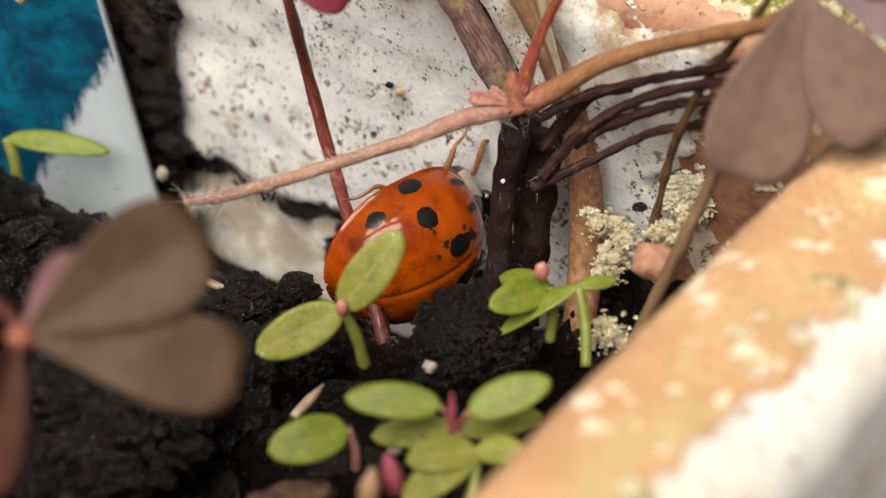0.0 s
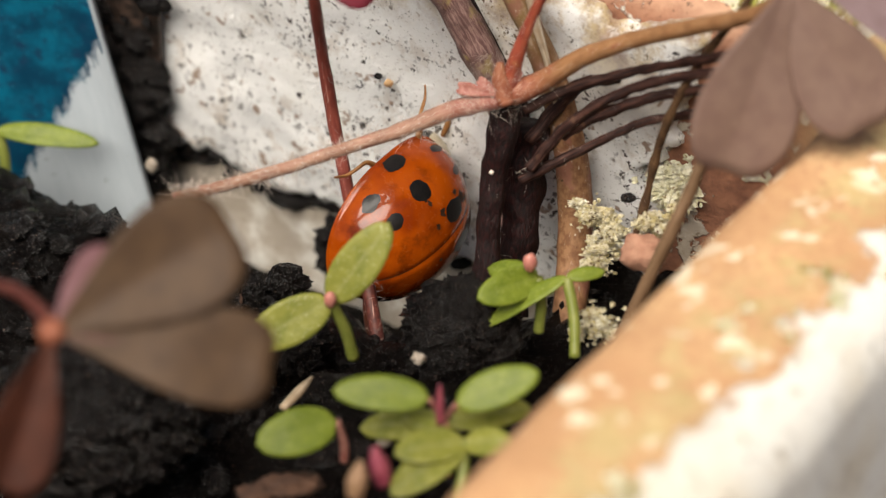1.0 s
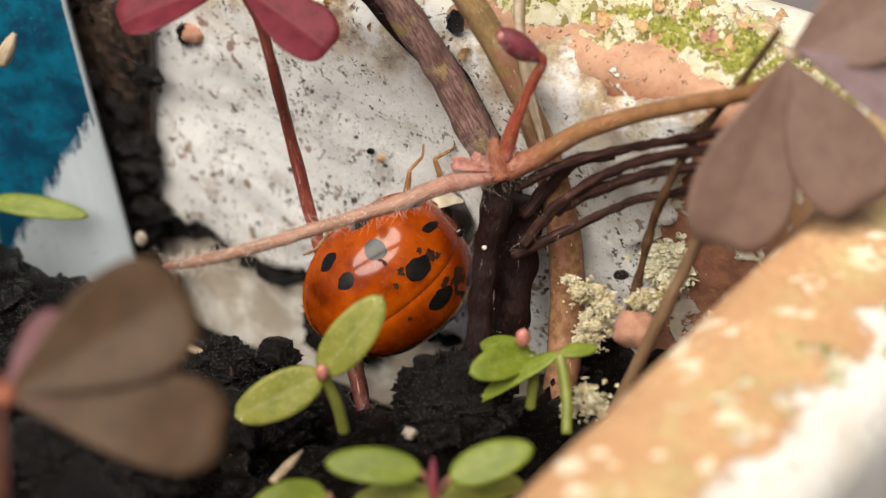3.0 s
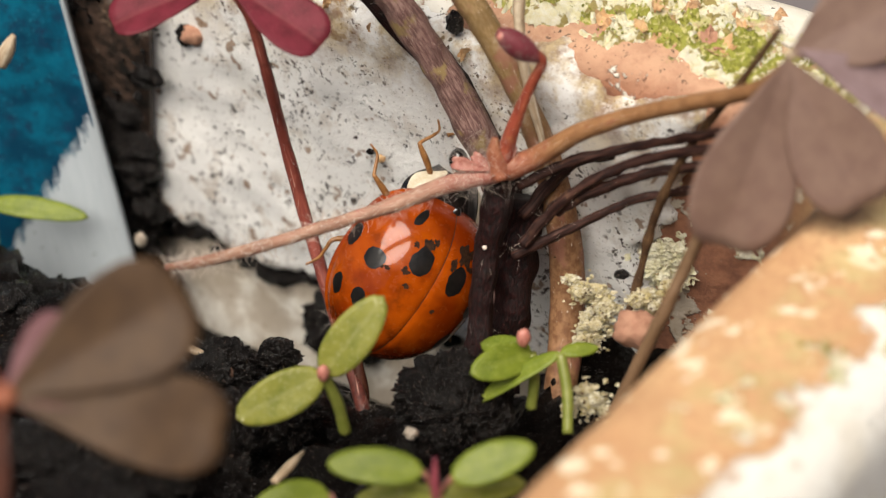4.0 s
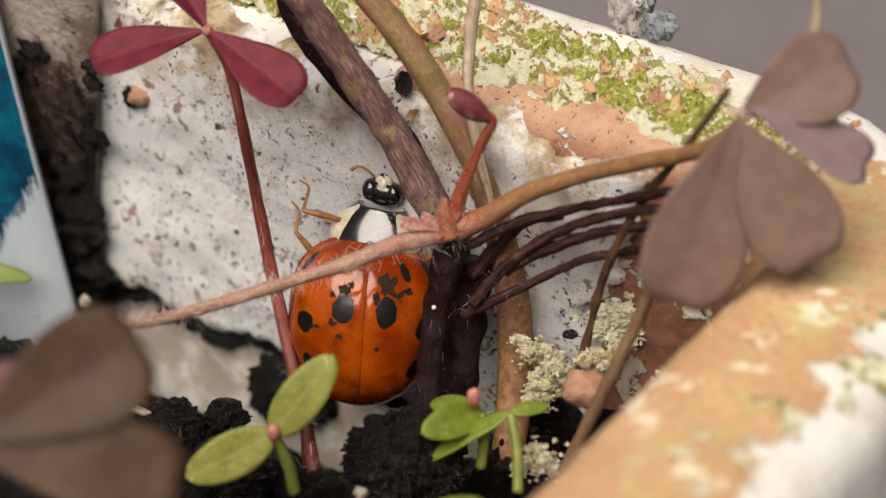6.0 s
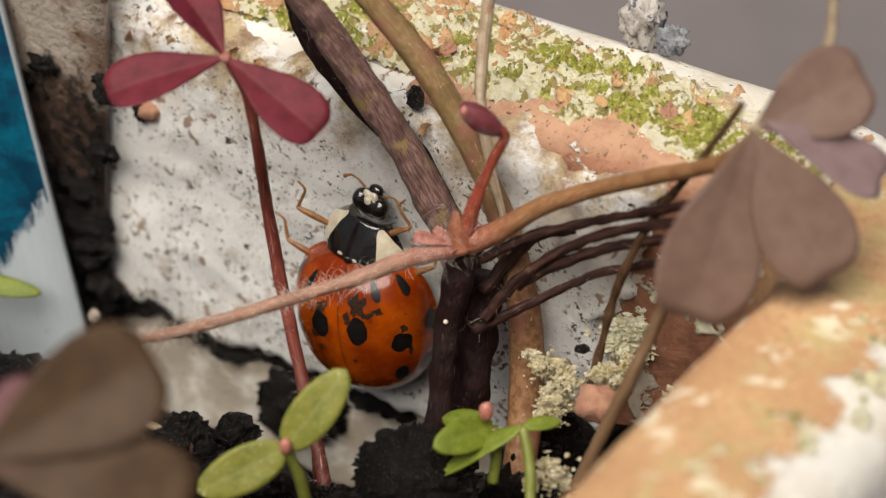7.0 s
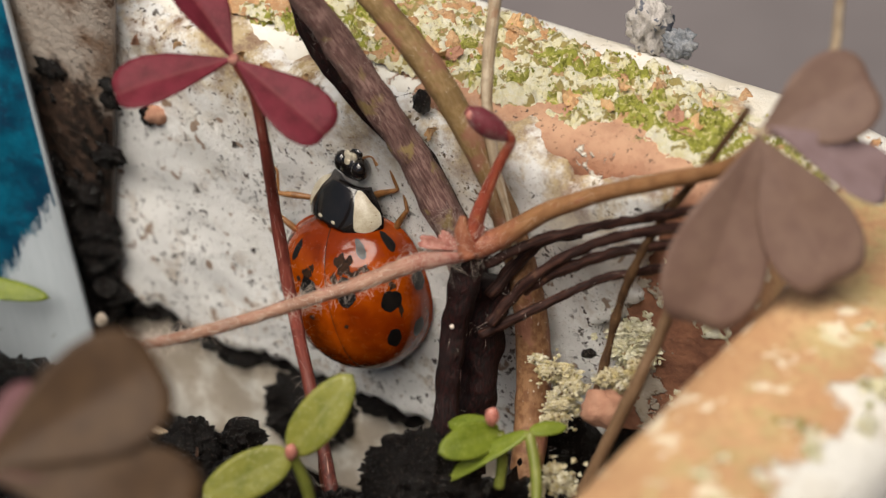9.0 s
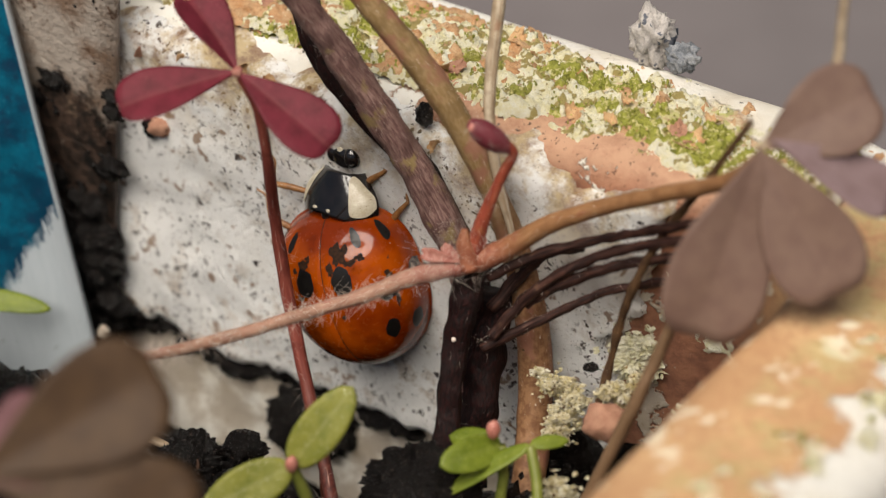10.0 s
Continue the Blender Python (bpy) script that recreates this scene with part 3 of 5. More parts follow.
def planter():
    pot = thing("planter", (CORNER.x, CORNER.y, FOOT), "square terracotta planter with flaking white paint and mossy rim", "planter")
    o = Vector(pot.location) / MM
    # section: (distance outward from the inner face, height, v of the surface)
    sec = [(0, FOOT + 8, 0.0), (0, -20, 0.2), (0, -8, 0.3)]
    sec += [(0, -8 + i * 0.8, 0.3 + 0.6 * i / 29) for i in range(1, 29)]
    r = 1.1
    sec += [(r - r * math.cos(radians(a)), RIM - r + r * math.sin(radians(a)), 0.92 + 0.13 * a / 90) for a in range(0, 91, 15)]
    sec += [(r + (THICK - 2.6) * i / 12, RIM + 0.12 * math.sin(math.pi * i / 12), 1.06 + 0.72 * i / 12) for i in range(1, 12)]
    s = 1.6
    sec += [(THICK - s + s * math.sin(radians(a)), RIM - s + s * math.cos(radians(a)), 1.8 + 0.3 * a / 90) for a in range(0, 91, 15)]
    sec += [(THICK - 0.3, 6, 2.3), (THICK - 0.8, -10, 2.6), (THICK - 4.0, FOOT, 3.0)]
    # plan of the inner face: a rectangle of 150 x 110 mm with rounded corners, closely divided near CORNER
    la, lb, rc = 150.0, 110.0, 3.0
    plan = []
    near = [3 + i * 0.7 for i in range(64)] + [50, 60, 80, 110, la - 3]
    nearb = [3 + i * 0.8 for i in range(50)] + [46, 60, 80, lb - 3]
    for d in reversed(near):
        plan.append((CORNER + ALONG * d, -ACROSS, d / 100))
    for a in (15, 30, 45, 60, 75):
        c = CORNER + ALONG * rc + ACROSS * rc
        dirn = -ACROSS * math.cos(radians(a)) - ALONG * math.sin(radians(a))
        plan.append((c + dirn * rc, dirn, 0.03 - 0.06 * a / 90))
    for d in nearb:
        plan.append((CORNER + ACROSS * d, -ALONG, -d / 100))
    for a in (0, 45, 90):
        c = CORNER + ACROSS * (lb - rc) + ALONG * rc
        dirn = -ALONG * math.cos(radians(a)) + ACROSS * math.sin(radians(a))
        plan.append((c + dirn * rc, dirn, -1.2))
    for a in (0, 45, 90):
        c = CORNER + ACROSS * (lb - rc) + ALONG * (la - rc)
        dirn = ACROSS * math.cos(radians(a)) + ALONG * math.sin(radians(a))
        plan.append((c + dirn * rc, dirn, -2.0))
    for a in (0, 45):
        c = CORNER + ACROSS * rc + ALONG * (la - rc)
        dirn = ALONG * math.cos(radians(a)) - ACROSS * math.sin(radians(a))
        plan.append((c + dirn * rc, dirn, 2.0))
    # the planter leans a little: its rim rises towards the near side
    def lean(base):
        return 0.14 * max(0.0, min(24.0, (base - CORNER).dot(ACROSS)))

    bm = bmesh.new()
    uvl = bm.loops.layers.uv.new("UVMap")
    grid = []
    for base, dirn, u in plan:
        col = []
        for d, z, v in sec:
            p = base + dirn * d * (1 + 0.17 * max(0.0, min(1.0, u / 0.03)))
            p.z = z
            z += lean(base) * max(0.0, min(1.0, (z + 8) / 20))
            p.z = z
            if z > -9:
                w = 0.20 * noise.noise(p * 0.35) + 0.10 * noise.noise(p * 0.9) + 0.06 * noise.noise(p * 2.2)
                if 0.9 < v < 2.3:
                    p.z += w
                p += dirn * (w if v < 1.2 else -w)
            col.append(bm.verts.new(p - o))
        grid.append(col)
    n = len(grid)
    for i in range(n):
        for j in range(len(sec) - 1):
            f = bm.faces.new((grid[i][j], grid[(i + 1) % n][j], grid[(i + 1) % n][j + 1], grid[i][j + 1]))
            u0, u1 = plan[i][2], plan[(i + 1) % n][2]
            for loop, (uu, vv) in zip(f.loops, ((u0, sec[j][2]), (u1, sec[j][2]), (u1, sec[j + 1][2]), (u0, sec[j + 1][2]))):
                loop[uvl].uv = (uu, vv)
    bm.faces.new([c[0] for c in grid])
    bm.faces.new([c[-1] for c in reversed(grid)])
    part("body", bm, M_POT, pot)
    # thick coat of old paint on the inner face, broken off along a ragged lower edge
    bm = bmesh.new()
    nu, nv = 120, 48
    for side in (0,):
        grid = []
        for i in range(nu + 1):
            col = []
            for j in range(nv + 1):
                a = 7.0 + 27.0 * i / nu
                lo = 1.9 + 0.9 * noise.noise(Vector((a * 0.45, 3.1, 0))) + 0.5 * noise.noise(Vector((a * 1.6, 1.1, 0)))
                hi = 16.0 + 0.25 * max(0.0, min(1.0, (a - 13) / 5)) + 0.8 * noise.noise(Vector((a * 0.35, 8.1, 0))) + 0.35 * noise.noise(Vector((a * 1.7, 4.1, 0)))
                z = lo + (hi - lo) * j / nv
                a -= max(0.0, min(1.6, (z - 9.5) * 0.30)) * (1 - i / nu)
                a += (0.9 * noise.noise(Vector((z * 0.5, 2.2, 0))) + 0.5 * noise.noise(Vector((z * 1.7, 5.2, 0)))) * (1 - i / nu)
                edge = min(i / 3, j / 2.0, (nv - j) / 2.0, 1.0)
                p = CORNER + ALONG * a
                p.z = z
                wob = 0.22 * noise.noise(p * 0.3) + 0.10 * noise.noise(p * 0.9) + 0.03 * noise.noise(p * 3)
                over = max(0.0, min(1.0, (z - RIM + 1.1) / 1.1))
                p -= ACROSS * 1.28 * (1 - math.sqrt(1 - 0.98 * over * over))
                p += ACROSS * (1 - 0.6 * over) * (0.30 + wob + 0.35 * math.sqrt(max(edge, 0)) - 0.55 * (edge <= 0))
                col.append(bm.verts.new(p - o))
            grid.append(col)
        for i in range(nu):
            for j in range(nv):
                bm.faces.new((grid[i][j], grid[i + 1][j], grid[i + 1][j + 1], grid[i][j + 1]))
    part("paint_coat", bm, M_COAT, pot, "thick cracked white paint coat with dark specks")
    return pot


POT = planter()


def ground():
    bm = bmesh.new()
    bmesh.ops.create_grid(bm, x_segments=20, y_segments=20, size=400000)
    g = part("ground", bm, M_GROUND)
    g.location.z = FOOT * MM
    tagged(g, "dull grey paving under the planter, out of focus", "ground", kind="structure")


ground()


# ---- soil ----
def soil_height(x, y):
    """Peat level: raised in the middle of the pot, fallen away from the back wall."""
    q = 2.97 - (math.sin(radians(32)) * x + math.cos(radians(32)) * y)
    f = max(0.0, min(1.0, (q - 1.5) / 9.0))
    f = f * f * (3 - 2 * f)
    p = Vector((x, y, 0))
    # heaped up in the corner by the rim
    a = (p - CORNER).dot(ALONG)
    c = max(0.0, min(1.0, (13.5 - a) / 5.0))
    f = max(f, 0.92 * c * c * (3 - 2 * c))
    return -3.5 + 9.8 * f + (0.9 * noise.noise(p * 0.25) + 0.7 * noise.noise(p * 0.7) + 0.45 * noise.noise(p * 1.6) + 0.25 * noise.noise(p * 3.7)) * (0.35 + 0.65 * f)


def soil():
    bm = bmesh.new()
    na, nb = 190, 150
    grid = []
    for i in range(na + 1):
        a = -0.0 + 60.0 * i / na if i < na else 150.0
        row = []
        for j in range(nb + 1):
            b = -0.2 + 48.0 * j / nb if j < nb else 110.0
            p = CORNER + ALONG * a + ACROSS * b
            row.append(bm.verts.new((p.x, p.y, soil_height(p.x, p.y))))
        grid.append(row)
    for i in range(na):
        for j in range(nb):
            bm.faces.new((grid[i][j], grid[i + 1][j], grid[i + 1][j + 1], grid[i][j + 1]))
    s = part("soil", bm, M_SOIL)
    tagged(s, "dark damp crumbly peat soil in the planter", "soil", kind="stuff")
    rnd = random.Random(5)
    bm = bmesh.new()
    for i in range(1500):
        a, b = rnd.uniform(4, 44), rnd.uniform(2.2, 32)
        p = CORNER + ALONG * a + ACROSS * b
        r = 0.16 + 0.5 * rnd.random() ** 3
        crumbly(r, i % 40, 1, 0.45, 1.0, (rnd.uniform(0.7, 1.3), rnd.uniform(0.7, 1.3), rnd.uniform(0.6, 1.1)), (p.x, p.y, soil_height(p.x, p.y) + r * 0.2), bm)
    c = part("soil_crumbs", bm, M_CRUMB)
    tagged(c, "loose black peat crumbs lying on the soil", "soil", kind="stuff")


soil()


def crack_earth():
    """Black earth caught under the broken edge of the paint coat and beside the tags."""
    rnd = random.Random(12)
    bm = bmesh.new()
    for i in range(230):
        a = rnd.uniform(15.5, 36)
        lo = 1.9 + 0.9 * noise.noise(Vector((a * 0.45, 3.1, 0))) + 0.5 * noise.noise(Vector((a * 1.6, 1.1, 0)))
        p = CORNER + ALONG * a + ACROSS * rnd.uniform(0.0, 0.35)
        p.z = lo - 0.1 + rnd.gauss(-0.25, 0.3) * (0.5 + 0.9 * max(0.0, noise.noise(Vector((a * 0.5, 7, 0)))))
        r = rnd.uniform(0.14, 0.42)
        crumbly(r, i % 30, 2, 0.5, 1.0, (1.2, 0.8, 0.8), p, bm)
    for i in range(260):
        a = rnd.uniform(28.6, 34)
        p = CORNER + ALONG * a + ACROSS * rnd.uniform(1.15, 1.75)
        p.z = rnd.uniform(-1.0, 5.5) + 4.5 * rnd.random() ** 2
        crumbly(rnd.uniform(0.15, 0.5), i % 30, 2, 0.5, 1.0, (1, 1, 1), p, bm)
    tagged(part("wall_earth", bm, M_CRUMB), "black earth clinging to the planter wall", "soil", kind="stuff")


crack_earth()


def clod(at, r, seed, squash=(1, 1, 0.9), detail=6, label="black crumbly clod of peat on the soil"):
    c = thing("soil_clod", at, label, "soil clod", "peat clods")
    part("clod", crumbly(r, seed, detail, 0.30, 1.4, squash, fine=0.32), M_CRUMB, c)
    rnd = random.Random(seed)
    bm = bmesh.new()
    for i in range(int(140 + 460 * r)):
        d = Vector((rnd.gauss(0, 1), rnd.gauss(0, 1), rnd.gauss(0.2, 1))).normalized()
        q = Vector((d.x * squash[0], d.y * squash[1], d.z * squash[2])) * r * rnd.uniform(0.92, 1.12)
        crumbly(0.05 + 0.20 * rnd.random() ** 3, i % 25, 2, 0.95, 1.0, (rnd.uniform(0.4, 1.9), rnd.uniform(0.4, 1.3), rnd.uniform(0.5, 1.7)), q, bm)
    part("grain_crust", bm, M_CRUMB, c, "loose black grain", "stuff", False)
    return c


clod((-0.54, -6.66, 7.66), 1.75, 3, (1.0, 0.9, 0.95), label="large round fibrous black clod of peat beside the stem")
clod((-8.35, -4.54, 7.43), 0.85, 8, (1.0, 0.9, 1.1), 5)
clod((-6.60, -3.49, 7.16), 0.42, 11, (1.2, 0.9, 1.0), 5)
clod((-4.50, 5.97, 0.40), 1.30, 14, (1.45, 0.65, 1.25), 5, label="black earth stuck to the planter wall")
clod((-6.55, -6.68, 7.25), 1.2, 17, (1.1, 0.9, 0.8), 5)
clod((-8.53, -7.69, 7.70), 1.3, 19, (1.2, 0.9, 0.8), 5)
clod((-16.9, 2.2, 3.5), 2.0, 23, (1.6, 1.0, 0.8), 5)
clod((-12.33, -12.06, 8.94), 2.2, 27, (1.5, 1.2, 0.8), 5)


# ---- plant tags ----
def slab(width, height, thick, bend=0.0, bevel=0.25):
    """A thin plastic plate from the origin along +x and +y, its edges rounded."""
    bm = bmesh.new()
    nx, ny = 8, 16
    f, b = [], []
    for side, st in ((0, f), (1, b)):
        for i in range(nx + 1):
            st.append([bm.verts.new((width * i / nx, height * j / ny, (0.5 - side) * thick + bend * math.sin(math.pi * i / nx))) for j in range(ny + 1)])
    for st in (f, b):
        for i in range(nx):
            for j in range(ny):
                bm.faces.new((st[i][j], st[i + 1][j], st[i + 1][j + 1], st[i][j + 1]))
    for i in range(nx):
        for j in (0, ny):
            bm.faces.new((f[i][j], f[i + 1][j], b[i + 1][j], b[i][j]))
    for j in range(ny):
        for i in (0, nx):
            bm.faces.new((f[i][j], f[i][j + 1], b[i][j + 1], b[i][j]))
    bmesh.ops.bevel(bm, geom=[e for e in bm.edges if e.calc_face_angle(0) > 1], offset=thick * 0.3, segments=2, affect="EDGES")
    return bm


def plant_tag():
    """Right edge from low to high, the rest to its left."""
    low, high, left = Vector((-13.32, 8.07, 0.83)), Vector((-15.70, 10.70, 15.08)), Vector((-18.00, 9.52, -2.19))
    y = (high - low).normalized()
    x = (low - left)
    x = (x - y * x.dot(y)).normalized()
    z = x.cross(y)
    m = Matrix((x, y, z)).transposed().to_4x4()
    m.translation = (low - x * 14 - y * 3) * MM
    t = thing("plant_tag", (0, 0, 0), "plastic plant tag printed blue over pale grey", "plant tag")
    t.matrix_basis = m
    part("plate", slab(14.0, 38.0, 0.35, 0.3), M_TAG, t)
    # the ink: strips side by side that end in a ragged slanting border
    bm = bmesh.new()
    rnd = random.Random(8)
    n = 420
    for i in range(n):
        x0, x1 = 0.05 + 13.9 * i / n, 0.05 + 13.9 * (i + 1) / n
        end = 1.12 * x0 - 5.0 + 0.25 * noise.noise(Vector((x0 * 1.1, 0, 5))) + rnd.uniform(-0.45, 0.45) + 0.35 * noise.noise(Vector((x0 * 7, 0, 1)))
        ys = [max(0.1, end + (37.9 - end) * j / 8) for j in range(9)]
        up = [0.19 + 0.3 * math.sin(math.pi * q / 14.0) for q in (x0, x1)]
        rows = [(bm.verts.new((x0, q, up[0])), bm.verts.new((x1, q, up[1]))) for q in ys]
        for p, q in zip(rows, rows[1:]):
            bm.faces.new((p[0], p[1], q[1], q[0]))
    part("print", bm, M_PRINT, t, "deep blue print with a brushed border")


plant_tag()


def old_tag():
    low, high = Vector((-12.95, 10.41, 2.12)), Vector((-11.43, 9.00, 19.04))
    y = (high - low).normalized()
    x = (-ALONG - y * (-ALONG).dot(y)).normalized()
    z = x.cross(y)
    m = Matrix((x, y, z)).transposed().to_4x4()
    m.translation = (low - x * 12 - y * 4) * MM
    t = thing("old_plant_tag", (0, 0, 0), "soiled whitish plastic tag stuck to the planter wall", "plant tag")
    t.matrix_basis = m
    part("plate", slab(12.0, 24.0, 0.3, 0.1), M_OLDTAG, t)
    # black earth dried on to it, thickest low down and along one edge
    rnd = random.Random(21)
    bm = bmesh.new()
    for i in range(620):
        px, py = 12.0 - 6.0 * rnd.random() ** 1.6, rnd.uniform(1, 23)
        k = noise.noise(Vector((px * 0.5, py * 0.5, 4))) + 0.6 * noise.noise(Vector((px * 1.5, py * 1.5, 9)))
        if k + 0.06 * (11 - py) + 0.10 * (px - 10.8) < 0.0:
            continue
        size = 0.05 + 0.42 * rnd.random() ** 3
        crumbly(size, i % 30, 3, 0.75, 1.6, (rnd.uniform(0.8, 1.6), rnd.uniform(0.8, 1.6), 0.5), (px, py, 0.20), bm, fine=0.4)
    part("dirt_cake", bm, M_CRUMB, t, "black earth dried on the plastic", "stuff")


old_tag()


# ---- stems and runners ----
def stalk(name, parent, points, radii, material, label="", sides=10, steps=6, rough=0.06, grain=1.2, ridge=0.0):
    at = Vector(parent.location) / MM
    return part(name, tube(points, radii, at, sides, steps, rough, grain=grain, ridge=ridge), material, parent, label)


def fuzz(parent, points, radius, count, length, seed, span=(0, 1), thick=0.0042):
    at = Vector(parent.location) / MM
    return part("fuzz", hairs(points, radius, int(count * 1.5), length * 1.15, at, seed, thick, span=span), M_HAIR, parent, "fine pale hairs", "stuff")


def creeping_plant():
    base = (0.21, -5.00, 6.03)
    pl = thing("creeping_sorrel", base, "hairy creeping sorrel with dark stem and pinkish runners", "plant")
    o = Vector(base)
    main = [(1.18, -1.15, 13.39), (0.92, -1.80, 11.92), (0.66, -2.20, 10.76), (0.46, -2.99, 9.41), (0.35, -3.79, 8.06), base]
    st = stalk("stem", pl, main, [0.64, 0.51, 0.45, 0.42, 0.43, 0.52], M_DARKBARK, "dark purple-brown woody stem", 24, 12, 0.10, 1.6, 0.16)
    stalk("side_stem", pl, [(1.92, -0.20, 11.37), (1.73, -0.75, 9.85), (1.54, -1.61, 8.26), (1.31, -2.43, 6.89), (1.07, -3.53, 5.48)], [0.8, 0.72, 0.68, 0.62, 0.6], M_DARKBARK, "blackish stem behind the main one", 20, 10, 0.12, 1.6, 0.16)
    fuzz(pl, main, 0.45, 24, 0.28, 3)
    left = [(1.25, -1.47, 13.63), (0.11, -1.96, 13.66), (-0.93, -2.12, 13.45), (-2.35, -2.31, 12.89), (-4.05, -2.64, 12.47), (-5.74, -3.12, 12.17), (-7.40, -3.74, 12.03), (-9.00, -4.61, 12.21), (-9.84, -5.24, 12.55)]
    stalk("runner", pl, left, [0.34, 0.34, 0.30, 0.26, 0.23, 0.22, 0.21, 0.20, 0.10], M_RUNNER, "pinkish tan hairy runner", 12, 8, 0.08, 1.8)
    fuzz(pl, left, 0.23, 420, 0.42, 5, (0.0, 0.98), 0.0095)
    fuzz(pl, left, 0.20, 120, 0.45, 6, (0.5, 1.0), 0.0095)
    right = [(1.25, -1.63, 13.75), (2.37, -1.65, 14.38), (3.64, -2.00, 15.55), (5.39, -2.87, 16.89), (7.02, -4.27, 18.33), (8.66, -6.09, 20.07), (9.39, -6.95, 21.40)]
    stalk("runner", pl, right, [0.42, 0.38, 0.32, 0.28, 0.27, 0.26, 0.22], M_ORANGE, "orange tan runner", 12, 8, 0.05)
    fuzz(pl, right, 0.33, 90, 0.5, 7, (0, 0.5))
    # stipule sheaths at the joint
    stalk("sheath", pl, [(1.10, -1.85, 13.63), (0.90, -1.65, 14.38), (0.90, -1.45, 14.97)], [0.40, 0.32, 0.12], M_ORANGE, "pale orange sheath", 10, 6, 0.1)
    for tip, w in (((-0.60, -2.01, 14.40), 0.55), ((0.11, -1.69, 14.49), 0.4), ((1.58, -1.50, 14.73), 0.4)):
        leaf_at("sheath_flap", blade((Vector(tip) - Vector((0.98, -1.90, 13.90))).length, w, 0.1, 0.3, 0.1, 0.1, 5, 8, 8, 0.05), M_RUNNER, pl, (0.98, -1.90, 13.90), tip, TO_CAM, "torn pink sheath flap")
    fuzz(pl, [(1.24, -2.20, 14.00), (0.83, -1.68, 14.67), (0.79, -1.32, 15.29)], 0.36, 60, 0.6, 9)
    fuzz(pl, [(0.68, -2.20, 14.00), (0.02, -2.10, 14.29), (-0.92, -2.13, 14.58)], 0.3, 60, 0.65, 10)
    fuzz(pl, [(2.19, -2.04, 13.89), (1.24, -2.20, 13.84), (0.30, -2.31, 13.69), (-1.02, -2.45, 13.51)], 0.30, 30, 0.5, 12)
    up = [(1.17, -1.54, 13.87), (1.39, -1.47, 14.94), (1.75, -1.34, 16.08), (2.15, -1.28, 17.13), (2.43, -1.27, 17.79), (2.28, -1.28, 18.10), (1.98, -1.36, 18.33)]
    stalk("bud_stalk", pl, up, [0.38, 0.27, 0.20, 0.18, 0.18, 0.2, 0.18], M_RED, "red curved bud stalk", 10, 8, 0.05)
    fuzz(pl, up, 0.22, 80, 0.45, 11, (0, 0.7))
    b0, b1 = Vector((2.35, -1.35, 18.01)), Vector((0.99, -1.12, 18.96))
    bud = tube([b0, b0.lerp(b1, 0.2), b0.lerp(b1, 0.45), b0.lerp(b1, 0.75), b1], [0.12, 0.31, 0.42, 0.38, 0.16], o, 14, 6, 0.06)
    bud_ob = part("bud", bud, M_BUD, pl, "nodding wine-red bud")
    part("bud_tip", crumbly(0.26, 5, 3, 0.2, 0.9, (1.0, 1.0, 0.9), b0.lerp(b1, 0.86) - o), M_PINK, bud_ob, "pale furled bud tip")
    fuzz(pl, [tuple(b0), tuple(b0.lerp(b1, 0.5)), tuple(b1)], 0.34, 130, 0.30, 14)
    dead = [
        ([(1.73, -1.63, 13.11), (3.32, -1.81, 14.18), (5.13, -2.32, 15.14), (6.67, -3.36, 16.25), (8.20, -5.22, 17.94)], 0.19),
        ([(1.84, -2.39, 11.16), (2.50, -2.21, 12.04), (3.51, -2.26, 13.27), (4.96, -2.56, 14.51), (6.35, -3.27, 15.56), (7.96, -4.75, 16.91)], 0.21),
        ([(2.98, -2.00, 12.31), (4.08, -2.26, 13.27), (5.52, -2.74, 14.29), (6.73, -3.37, 15.10), (8.02, -4.63, 16.26)], 0.22),
        ([(1.57, -2.16, 10.48), (2.80, -2.25, 11.34), (4.11, -2.33, 12.21), (5.58, -2.56, 13.22), (6.99, -3.20, 14.03), (8.25, -4.63, 15.43)], 0.18),
        ([(1.87, -0.93, 11.24), (3.02, -0.49, 12.62), (3.85, -0.76, 13.58), (4.86, -1.25, 14.08)], 0.24),
    ]
    for i, (pts, r) in enumerate(dead):
        stalk("dead_stalk", pl, pts, [r, r * 0.8], M_DEAD, "withered dark brown stalk", 10, 10, 0.18, 2.4, 0.25)
    fuzz(pl, dead[1][0], 0.2, 22, 0.35, 21, (0, 0.7))
    fuzz(pl, dead[3][0], 0.2, 22, 0.35, 22, (0, 0.7))
    # a bead of dew on the stem
    dew = bmesh.new()
    bmesh.ops.create_icosphere(dew, subdivisions=3, radius=0.085, matrix=Matrix.Translation(Vector((0.56, -2.57, 11.18)) - o))
    part("egg", dew, M_HAIR, pl, "tiny round white bead on bark")


creeping_plant()


def single_stem(name, label, points, radii, material, hair=0, seed=1, rough=0.08, ridge=0.06):
    s = thing(name, points[-1], label, "stem")
    stalk("bark", s, points, radii, material, "", 24, 12, rough, 1.4, ridge)
    if hair:
        fuzz(s, points, sum(radii) / len(radii), hair, 0.4, seed)
    return s


